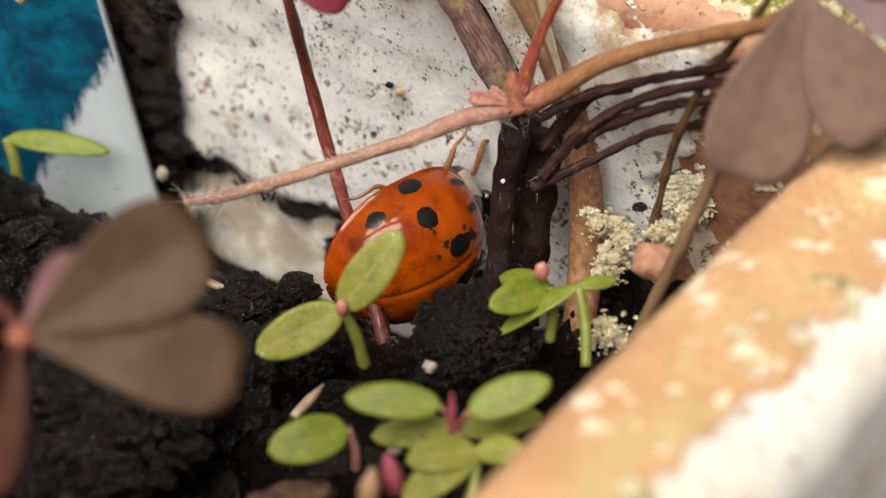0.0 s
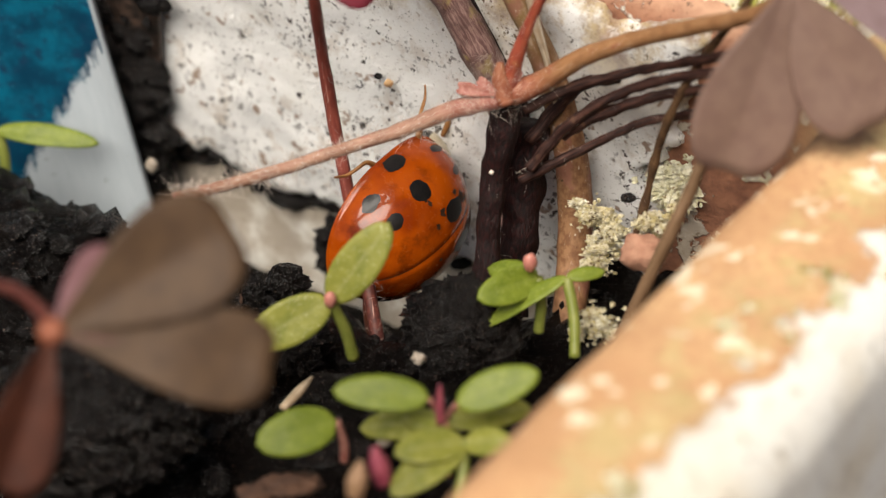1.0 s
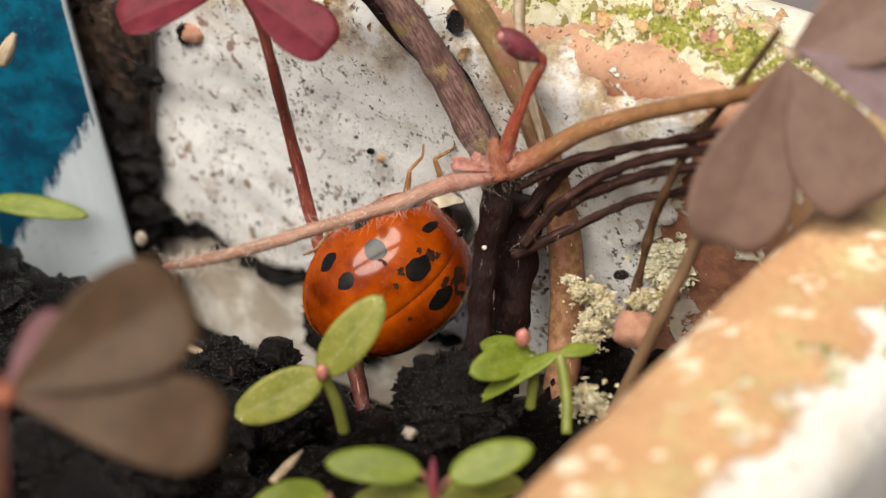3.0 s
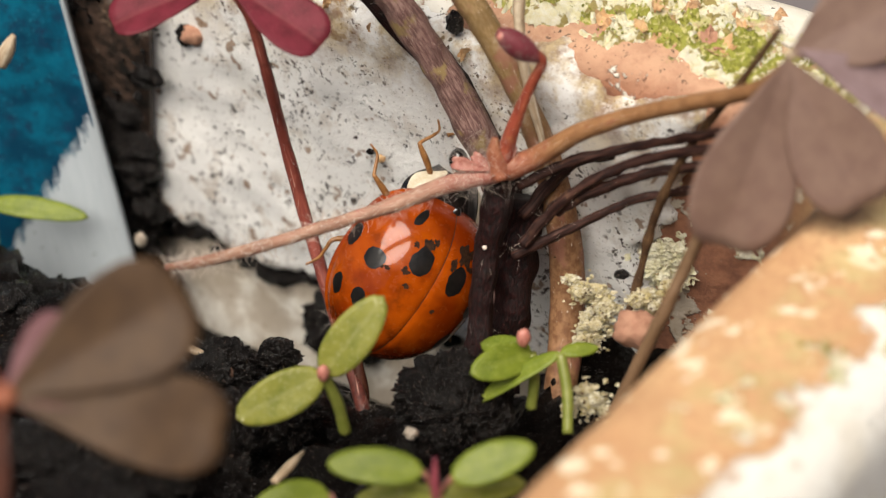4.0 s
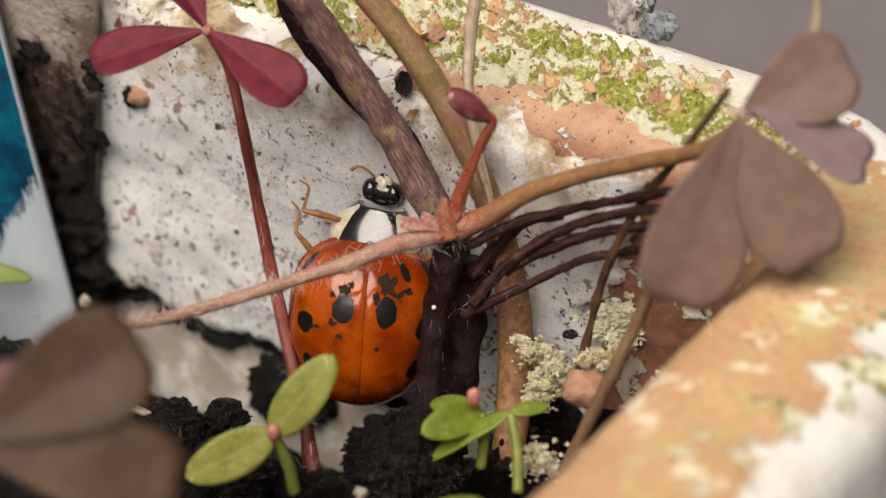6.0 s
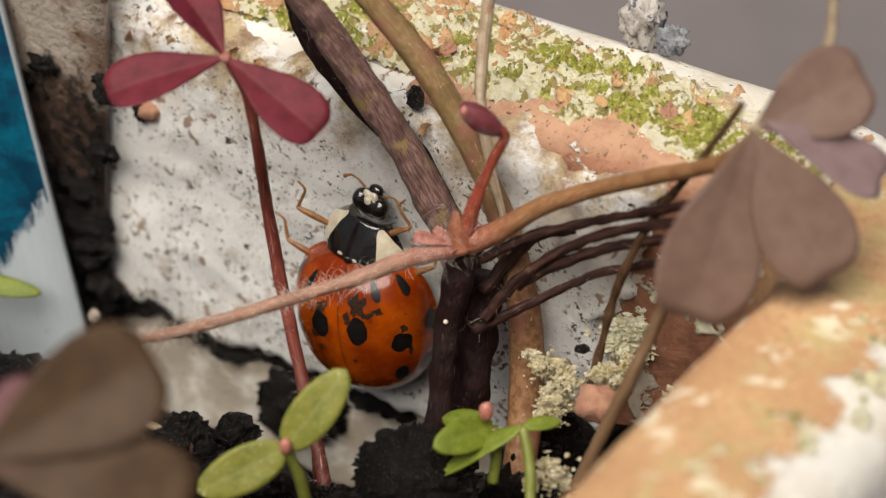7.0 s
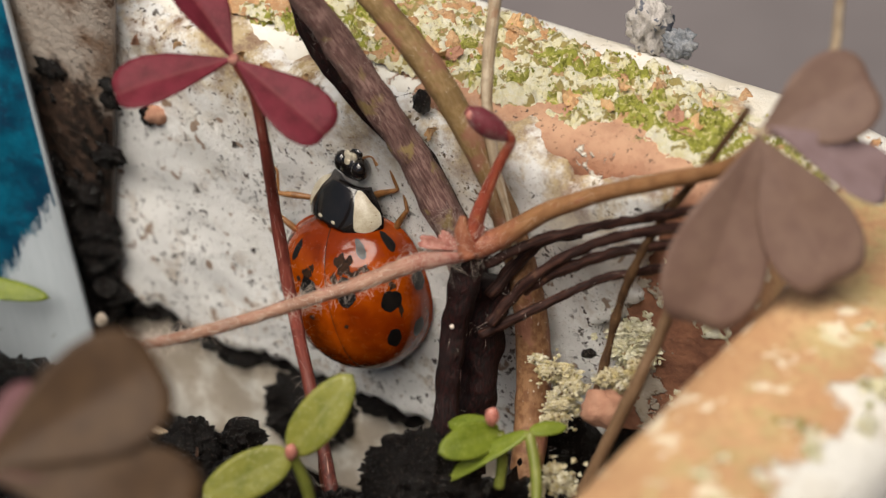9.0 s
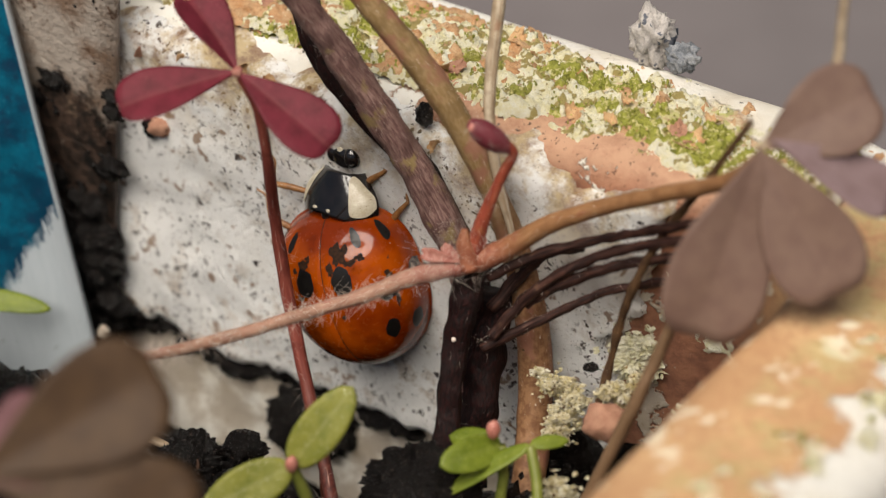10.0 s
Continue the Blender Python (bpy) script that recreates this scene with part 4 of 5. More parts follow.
single_stem("woody_stem", "thick purple-brown woody stem with olive patches", [(-5.62, 2.65, 23.19), (-4.58, 2.72, 21.26), (-3.58, 2.58, 19.73), (-2.28, 2.32, 17.68), (-1.04, 1.94, 15.64), (0.03, 1.37, 13.69), (0.82, 0.88, 12.00), (1.23, 0.20, 10.04), (1.15, -1.28, 7.67)], [0.46, 0.47, 0.50, 0.53, 0.57, 0.60, 0.58, 0.5, 0.5], M_PURPLE, 150, 31, 0.08, 0.13)
single_stem("woody_stem", "dark purple stem behind the thicker one", [(-4.68, 5.08, 21.44), (-4.32, 4.36, 19.44), (-3.66, 3.80, 17.99), (-2.42, 3.39, 16.43), (-0.66, 2.85, 14.69), (0.53, 2.29, 12.92), (1.44, 1.21, 10.77), (1.56, -0.66, 7.17)], [0.5, 0.5, 0.5, 0.48, 0.45, 0.45, 0.45, 0.45], M_DARKBARK, 50, 32, 0.10, 0.16)
single_stem("pale_stem", "olive tan upright stem, pinkish towards its foot", [(-3.46, 3.30, 22.42), (-2.53, 2.97, 21.30), (-1.41, 2.48, 20.13), (-0.09, 1.73, 18.61), (1.05, 1.04, 16.82), (1.93, 0.55, 14.97), (2.65, 0.29, 12.92), (3.17, -0.22, 10.86), (3.46, -0.90, 8.91), (3.43, -1.99, 6.73), (3.12, -3.99, 4.82)], [0.40, 0.42, 0.46, 0.48, 0.46, 0.44, 0.5, 0.56, 0.6, 0.62, 0.6], M_OLIVE, 60, 33, 0.05)
single_stem("straw", "thin pale dry straw standing among the stems", [(2.09, 3.16, 22.31), (1.95, 2.42, 20.61), (1.78, 1.71, 19.29), (1.73, 0.97, 17.76), (2.04, 0.17, 15.81), (2.50, -0.35, 14.08), (2.84, -0.56, 12.10)], [0.20, 0.22, 0.22, 0.2, 0.16, 0.12, 0.08], M_STRAW)
single_stem("twig", "thin dark crooked twig against the planter wall", [(9.36, -5.39, 21.77), (8.36, -4.78, 19.30), (7.26, -3.78, 16.53), (6.48, -3.53, 14.42), (6.05, -3.26, 12.33), (5.75, -3.41, 10.51), (5.30, -4.09, 8.83)], [0.09, 0.12, 0.14, 0.15, 0.15, 0.15, 0.13], M_TAN_DARK, 20, 35, 0.2)
single_stem("twig", "blurred tan dry stalk leaning by the rim", [(7.80, -7.50, 18.27), (7.15, -7.30, 15.27), (6.44, -7.61, 13.25), (5.90, -7.62, 11.61), (5.34, -7.65, 9.95), (4.75, -7.60, 8.30)], [0.14, 0.2, 0.22, 0.22, 0.2, 0.18], M_DRY)


# ---- clover-like leaves ----
def brown_leaf_right():
    hub = (9.26, -7.92, 22.49)
    lf = thing("sorrel_leaf", hub, "mauve-brown sorrel leaf with heart-shaped leaflets", "leaf")
    leaf_at("leaflet", blade(6.1, 4.25, 0.05, 0.12, 0.05, seed=1, shape=(2.3, 0.5)), M_LEAF_MAUVE, lf, hub, (7.50, -10.86, 17.52), (0.2, -0.7, 0.5))
    leaf_at("leaflet", blade(5.15, 3.85, 0.05, 0.12, 0.05, seed=2, shape=(2.3, 0.5)), M_LEAF_MAUVE, lf, hub, (11.80, -10.30, 18.50), (-0.1, -0.75, 0.5))
    leaf_at("leaflet", blade(3.9, 3.9, 0.05, 0.10, 0.05, seed=3, shape=(2.4, 0.5)), M_LEAF_MAUVE, lf, hub, (12.55, -6.96, 23.75), (-0.1, -0.75, 0.5))
    leaf_at("leaflet", blade(4.4, 2.0, 0.05, 0.2, 0.05, seed=4), M_LEAF_GREY, lf, (9.5, -8.1, 22.9), (14.3, -8.4, 20.5), (0.0, -0.6, 0.75), "folded greyish leaflet")
    stalk("petiole", lf, [hub, (10.57, -6.91, 23.05), (11.53, -6.14, 24.12), (11.63, -5.80, 25.44), (11.60, -5.72, 27.26)], [0.12, 0.14, 0.15, 0.15, 0.15], M_STRAW, "pale thin stalk")


brown_leaf_right()


def brown_leaf_left():
    hub = (-11.47, -21.16, 21.34)
    lf = thing("sorrel_leaf", hub, "blurred purple-brown sorrel leaf hanging over the soil", "leaf")
    leaf_at("leaflet", blade(5.3, 3.75, 0.02, 0.14, 0.06, seed=6), M_LEAF_BROWN, lf, hub, (-6.97, -19.25, 23.10), (0.1, -0.72, 0.6))
    leaf_at("leaflet", blade(5.7, 2.95, 0.03, 0.14, 0.06, seed=7), M_LEAF_BROWN, lf, hub, (-6.15, -21.40, 20.40), (0.1, -0.65, 0.7))
    leaf_at("leaflet", blade(4.3, 2.4, 0.05, 0.3, 0.06, seed=8), M_LEAF_RUST, lf, hub, (-12.18, -23.74, 19.91), (0.5, -0.75, 0.4), "reddish leaflet with shade in its colour")
    leaf_at("leaflet_fold", blade(2.67, 1.19, 0.0, 0.5, 0.1, seed=9), M_LEAF_LILAC, lf, hub, (-10.38, -19.46, 22.34), (-0.5, -0.7, 0.4), "pinkish folded leaflet edge")
    leaf_at("leaflet_fold", blade(2.21, 0.74, 0.0, 0.5, 0.1, seed=10), M_LEAF_LILAC, lf, hub, (-9.36, -21.24, 20.53), (-0.2, -0.7, 0.1), "pinkish folded leaflet edge")
    part("hub", crumbly(0.36, 3, 3, 0.15, 0.8), M_ORANGE, lf, "orange joint of the leaflets")
    stalk("petiole", lf, [hub, (-11.86, -20.45, 21.42), (-12.99, -18.98, 20.88), (-15.28, -17.33, 19.83)], [0.2, 0.18, 0.16, 0.16], M_PETIOLE, "dull red stalk")
    return lf


LEFT_LEAF = brown_leaf_left()


def red_leaf():
    foot = (-3.33, -5.03, 3.97)
    lf = thing("red_sorrel_leaf", foot, "wine-red young sorrel leaf on a long hairy stalk", "leaf")
    pts = [foot, (-3.63, -3.86, 5.03), (-4.10, -1.80, 6.12), (-4.68, 0.03, 7.73), (-5.22, 1.28, 10.08), (-5.59, 1.45, 13.15), (-5.72, 0.07, 16.67), (-5.98, -0.27, 18.90), (-6.58, -0.40, 20.38)]
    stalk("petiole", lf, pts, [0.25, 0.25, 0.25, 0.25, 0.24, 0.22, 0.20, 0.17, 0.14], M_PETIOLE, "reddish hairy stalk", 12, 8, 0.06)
    fuzz(lf, pts, 0.3, 150, 0.4, 41, (0, 0.75))
    hub = pts[-1]
    part("hub", crumbly(0.2, 3, 3, 0.15, 0.8, at=Vector(hub) - Vector(foot)), M_RUNNER, lf, "pale joint of the leaflets")
    leaf_at("leaflet", blade(4.0, 2.3, 0.02, 0.22, 0.10, seed=11), M_LEAF_RED, lf, hub, (-10.43, -1.70, 20.04), (0.0, -0.35, 0.93))
    leaf_at("leaflet", blade(4.0, 2.5, 0.03, 0.18, 0.08, seed=12), M_LEAF_RED, lf, hub, (-3.06, -2.77, 18.79), (0.2, -0.55, 0.75))
    leaf_at("leaflet", blade(3.2, 2.2, 0.08, 0.45, 0.05, seed=13), M_LEAF_RED, lf, hub, (-8.60, 2.00, 22.56), (0.5, -0.6, 0.6))
    return lf


RED_LEAF = red_leaf()


# ---- seedlings ----
def seedling(foot, top, leaves, label, material=M_GREEN, bud=None, r=0.17, stem=M_STALK, bend=None, lift=0.0):
    s = thing("seedling", foot, label, "seedling", "seedlings in the soil")
    o = Vector(foot)
    mid = bend or tuple((Vector(foot) * 0.5 + Vector(top) * 0.5) + Vector((0.1, 0, 0)))
    stalk("stalk", s, [foot, mid, top], [r * 1.1, r], stem, "", 10, 8, 0.05)
    for i, (tip, w, face, m, *own) in enumerate(leaves):
        base = own[0] if own else top
        if own:
            stalk("leaf_stalk", s, [top, tuple(Vector(top).lerp(Vector(base), 0.5)), base], [r * 0.7, r * 0.6], M_RUNNER)
        leaf_at("seed_leaf", oval((Vector(tip) - Vector(base)).length, w, seed=i), m or material, s, base, tip, face)
    if bud:
        t = Vector(top)
        bm = crumbly(bud, 3, 3, 0.12, 0.6, (0.8, 0.8, 1.25), Vector(t + Vector((0.02 - 0.5 * lift, -0.18, bud * 0.9 + lift))) - o)
        part("shoot_tip", bm, M_PINK, s, "pink furled shoot tip")
    return s


seedling((-4.03, -8.42, 8.16), (-4.65, -8.38, 10.64), [((-2.76, -7.52, 13.04), 1.45, TO_CAM, None), ((-7.37, -9.62, 9.87), 1.5, TO_CAM, None)], "yellow-green seedling with two oval leaves and pink tip", M_GREEN_OLD, 0.26, 0.2)
seedling((3.23, -8.71, 8.34), (3.01, -7.00, 10.32), [((0.15, -7.65, 9.12), 0.72, (0, -0.15, 0.98), None), ((4.25, -6.75, 10.45), 0.55, (0, -0.3, 0.95), None)], "small green seedling arching beside the rim", M_GREEN, None, 0.18)
seedling((2.08, -7.08, 7.98), (2.06, -6.53, 9.92), [((0.26, -7.90, 10.37), 1.18, (0.05, -0.65, 0.75), None), ((0.33, -5.67, 9.69), 0.85, (0.1, -0.6, 0.8), None)], "bright green seedling with stacked leaves and pink tip", M_GREEN, 0.3, 0.18, lift=0.55)
seedling((-0.86, -15.38, 9.84), (-0.89, -14.43, 11.24), [((-4.05, -14.71, 13.03), 1.15, (0, -0.45, 0.9), None, (-1.30, -14.63, 12.40)), ((1.90, -14.32, 13.22), 1.2, (0, -0.5, 0.87), None, (-0.47, -14.73, 12.25)), ((-3.54, -14.13, 10.78), 1.0, (0, -0.5, 0.85), M_GREEN_OLD), ((1.80, -13.63, 11.13), 1.0, (0, -0.5, 0.85), M_GREEN_OLD)], "green seedling with two pairs of broad leaves", M_GREEN, None, 0.16, M_PINK)
seedling((-0.56, -17.34, 10.61), (-0.25, -15.75, 11.68), [((-2.15, -16.55, 12.30), 1.25, (0, -0.25, 0.95), None), ((-2.30, -17.60, 11.75), 1.2, (0, -0.3, 0.95), None), ((1.05, -16.30, 12.35), 0.9, (0, -0.4, 0.9), None), ((-2.27, -14.47, 11.40), 0.6, TO_CAM, None)], "cluster of light green seed leaves", M_GREEN_OLD, None, 0.16)
seedling((-4.00, -14.12, 9.22), (-4.17, -14.04, 10.86), [((-6.38, -15.17, 11.18), 1.45, (0, -0.6, 0.8), None)], "green seedling with a single bent leaf", M_GREEN, None, 0.14, M_RUNNER)
seedling((-18.83, 7.35, 3.15), (-19.06, 8.12, 4.95), [((-15.05, 7.12, 5.30), 0.95, (0, -0.5, 0.85), None)], "green seedling bent over the plant tag", M_GREEN, None, 0.22)


def shoot(at, tip, r, material, label):
    s = thing("shoot", at, label, "shoot")
    stalk("shoot_tip", s, [at, tuple(Vector(at).lerp(Vector(tip), 0.5)), tip], [r, r * 1.2, r * 0.4], material)


shoot((-0.96, -15.31, 12.00), (-0.94, -15.05, 13.37), 0.1, M_MAGENTA, "slender magenta shoot among the seedlings")
shoot((-2.48, -18.68, 13.06), (-2.68, -18.36, 14.20), 0.25, M_MAGENTA, "short magenta shoot among green seedlings")
shoot((-3.21, -19.59, 13.57), (-3.01, -19.32, 14.64), 0.24, M_TAN, "withered tan shoot beside the seedlings")
# this stalk foot is dark by its colour, which stands for shade
shoot((-3.70, -3.65, 3.70), (-3.98, -2.10, 6.34), 0.22, M_LEAF_RUST, "dark red stalk foot with shade in its colour")
shoot((-6.30, -10.05, 7.45), (-5.44, -8.42, 7.30), 0.15, M_STRAW, "pale straw bit on the soil")
shoot((-10.35, -2.45, 6.86), (-8.85, -3.20, 6.72), 0.12, M_STRAW, "pale straw bit on the soil")
shoot((-17.70, 8.52, 11.16), (-17.09, 8.82, 12.36), 0.25, M_STRAW, "tan dry stalk tip before the tag")


# ---- crumbs ----
def cluster(name, at, r, seed, material, label, count=80, squash=(1, 1, 1)):
    """A crumb built up of many small crusty flakes."""
    g = thing(name, at, label, "lichen")
    rnd = random.Random(seed)
    bm = bmesh.new()
    for i in range(12):
        q = Vector((rnd.gauss(0, 0.42) * squash[0], rnd.gauss(0, 0.35) * squash[1], rnd.gauss(0, 0.42) * squash[2])) * r
        crumbly(r * rnd.uniform(0.28, 0.50), i + seed, 4, 0.55, 1.3, (rnd.uniform(0.7, 1.3), rnd.uniform(0.5, 1.0), rnd.uniform(0.5, 1.1)), q, bm, fine=0.9)
    for i in range(count):
        q = Vector((rnd.gauss(0, 0.5) * squash[0], rnd.gauss(0, 0.45) * squash[1], rnd.gauss(0, 0.5) * squash[2])) * r
        crumbly(r * rnd.uniform(0.05, 0.15), i + seed, 2, 0.9, 1.0, (rnd.uniform(0.5, 1.6), rnd.uniform(0.5, 1.4), rnd.uniform(0.3, 1.0)), q, bm)
    part("flake_crust", bm, material, g, kind="stuff", smooth=False)


def grit(name, at, r, seed, material, label, squash=(1, 1, 1), amp=0.3, detail=3):
    g = thing(name, at, label, "debris")
    part("piece", crumbly(r, seed, detail, amp, 1.3, squash), material, g)


cluster("lichen_crumb", (3.89, -2.85, 9.60), 0.5, 2, M_LICHEN, "cream crusty lichen crumb", squash=(1.1, 0.9, 0.8))
cluster("lichen_crumb", (4.51, -3.53, 9.06), 0.70, 4, M_LICHEN, "cream crusty lichen crumb", squash=(1.0, 0.9, 1.0))
cluster("lichen_crumb", (4.21, -4.32, 8.52), 0.48, 5, M_LICHEN, "yellowish crusty lichen crumb", squash=(1.0, 0.9, 1.3))
cluster("lichen_crumb", (6.03, -3.88, 9.90), 0.57, 6, M_LICHEN, "cream crusty lichen crumb", squash=(1.1, 0.9, 0.9))
cluster("lichen_crumb", (4.04, -7.05, 8.28), 0.69, 9, M_LICHEN, "yellowish crusty lichen crumb", squash=(1.0, 0.9, 1.0))
grit("clay_chip", (5.64, -4.92, 9.54), 0.75, 7, M_CHIP, "broken chip of pink terracotta", (1.0, 0.8, 0.9), 0.28)
cluster("lichen_patch", (7.09, -1.40, 9.50), 1.0, 12, M_LICHEN_PALE, "pale lichen patch on the planter wall", squash=(1.1, 0.5, 1.2))
grit("grit", (5.19, -3.09, 10.42), 0.22, 3, M_CRUMB, "black seed-like grain on the lichen", (1.2, 0.8, 0.8), 0.2)
grit("grit", (-1.86, -8.67, 8.32), 0.24, 4, M_PALE, "tiny pale crystal grain on the soil", (1.0, 0.8, 0.8), 0.5)
grit("grit", (-13.01, 7.59, 3.47), 0.28, 5, M_PALE, "pale grain by the plant tag", (0.9, 0.8, 1.2), 0.2)
grit("grit", (-0.43, 3.30, 16.42), 0.4, 6, M_CRUMB, "black dirt grain on the planter wall", (0.8, 0.6, 1.2), 0.3)
grit("grit", (-10.36, 9.0, 12.19), 0.45, 7, M_CHIP, "tan crumb stuck to the wall", (1, 0.6, 0.9), 0.3)
grit("grit", (-10.72, 9.25, 12.05), 0.42, 17, M_CRUMB, "black dirt grain beside a tan crumb on the wall", (0.8, 0.6, 1.0), 0.5, 4)
grit("husk", (-8.05, -5.22, 7.80), 0.22, 21, M_LITTER, "small reddish husk on a black clod", (0.45, 0.5, 1.5), 0.3)
grit("leaf_litter", (-5.65, -15.2, 9.35), 0.55, 22, M_LITTER, "brown dry leaf scrap on the soil", (1.7, 0.8, 0.3), 0.5, 4)
grit("leaf_litter", (-6.60, -15.5, 9.30), 0.40, 23, M_LITTER, "brown dry leaf scrap on the soil", (1.3, 0.9, 0.35), 0.5, 4)
grit("grit", (-2.74, -14.12, 10.1), 0.20, 24, M_PALE, "tiny pale crystal grain among seedlings", (1.2, 0.8, 0.8), 0.5)
grit("grit", (-13.7, -11.99, 10.6), 0.09, 25, M_HAIR, "tiny white grain on black peat", (1.2, 0.8, 0.8), 0.4)
grit("grit", (-3.23, 4.45, 9.75), 0.16, 26, M_FLAKE, "tan crumb stuck to the white wall", (1.0, 0.6, 1.0), 0.4)
grit("grit", (-3.62, 4.75, 9.85), 0.15, 27, M_CRUMB, "black dirt grain beside a tan crumb", (1.0, 0.6, 0.8), 0.4)


grit("grey_debris", (7.64, 6.74, 17.41), 0.85, 8, M_FLUFF, "pale grey mineral crumb on the outer edge of the rim", (0.8, 0.8, 1.25), 0.5, 4)
grit("grey_debris", (8.64, 6.00, 17.07), 0.52, 9, M_SLATE, "bluish grey mineral crumb beside a paler one", (1.0, 0.9, 1.0), 0.5, 4)


# ---- moss and flakes on the rim ----
def rim_point(a, d):
    """A point of the back rim's top: a along the wall from the corner, d outward from the inner face."""
    p = CORNER + ALONG * a - ACROSS * d
    p.z = RIM
    return p


def rim_surface(a, d):
    """The uneven top of the back rim at that place, rounded off at both edges."""
    p = rim_point(a, d)
    d /= 1.17
    if d > THICK - 1.6:
        p.z -= 1.6 - math.sqrt(max(0.0, 2.56 - (d - THICK + 1.6) ** 2))
    elif d < 1.1:
        p.z -= 1.1 - math.sqrt(max(0.0, 1.21 - (1.1 - d) ** 2))
    p.z += 0.12 * math.sin(math.pi * max(0.0, min(1.0, (d - 1.1) / 3.8)))
    p.z += 0.20 * noise.noise(p * 0.35) + 0.10 * noise.noise(p * 0.9) + 0.06 * noise.noise(p * 2.2)
    return p


def rough_noise(p, size, octaves=4):
    k, amp, f = 0.0, 1.0, 1.0 / size
    for _ in range(octaves):
        k += amp * noise.noise(p * f)
        amp, f = amp * 0.6, f * 2.1
    return k


def crust_sheet(us, vs, at, cover, relief, out):
    """A crust with a ragged outline: a fine net over at(u, v), raised by relief where cover is positive."""
    bm = bmesh.new()
    grid = []
    for u in us:
        row = []
        for v in vs:
            q = at(u, v)
            c = cover(u, v, q)
            h = min(1.0, c * 6) * relief(q) if c > 0 else max(-0.12, c)
            row.append((bm.verts.new(q + out * h), c > -0.03))
        grid.append(row)
    for i in range(len(us) - 1):
        for j in range(len(vs) - 1):
            c = (grid[i][j], grid[i + 1][j], grid[i + 1][j + 1], grid[i][j + 1])
            if any(x[1] for x in c):
                bm.faces.new([x[0] for x in c])
    for v in [v for v in bm.verts if not v.link_faces]:
        bm.verts.remove(v)
    return bm


def scale(bm, q, r, up, rnd, curl=0.0):
    """One crusty scale: an irregular thin plate facing up, its edge lifted by curl."""
    s = up.orthogonal().normalized()
    t = up.cross(s)
    n = rnd.choice((6, 7, 8))
    w0 = rnd.uniform(0, 6.28)
    rim, foot = [], []
    for i in range(n):
        w = w0 + 6.283 * i / n
        rr = r * rnd.uniform(0.6, 1.25)
        e = q + (s * math.cos(w) + t * math.sin(w)) * rr + up * curl * r * rnd.uniform(0.2, 1.2)
        rim.append(bm.verts.new(e))
        foot.append(bm.verts.new(e - up * r * 0.28))
    mid = bm.verts.new(q + up * r * 0.12)
    for i in range(n):
        bm.faces.new((mid, rim[i], rim[(i + 1) % n]))
        bm.faces.new((rim[i], foot[i], foot[(i + 1) % n], rim[(i + 1) % n]))


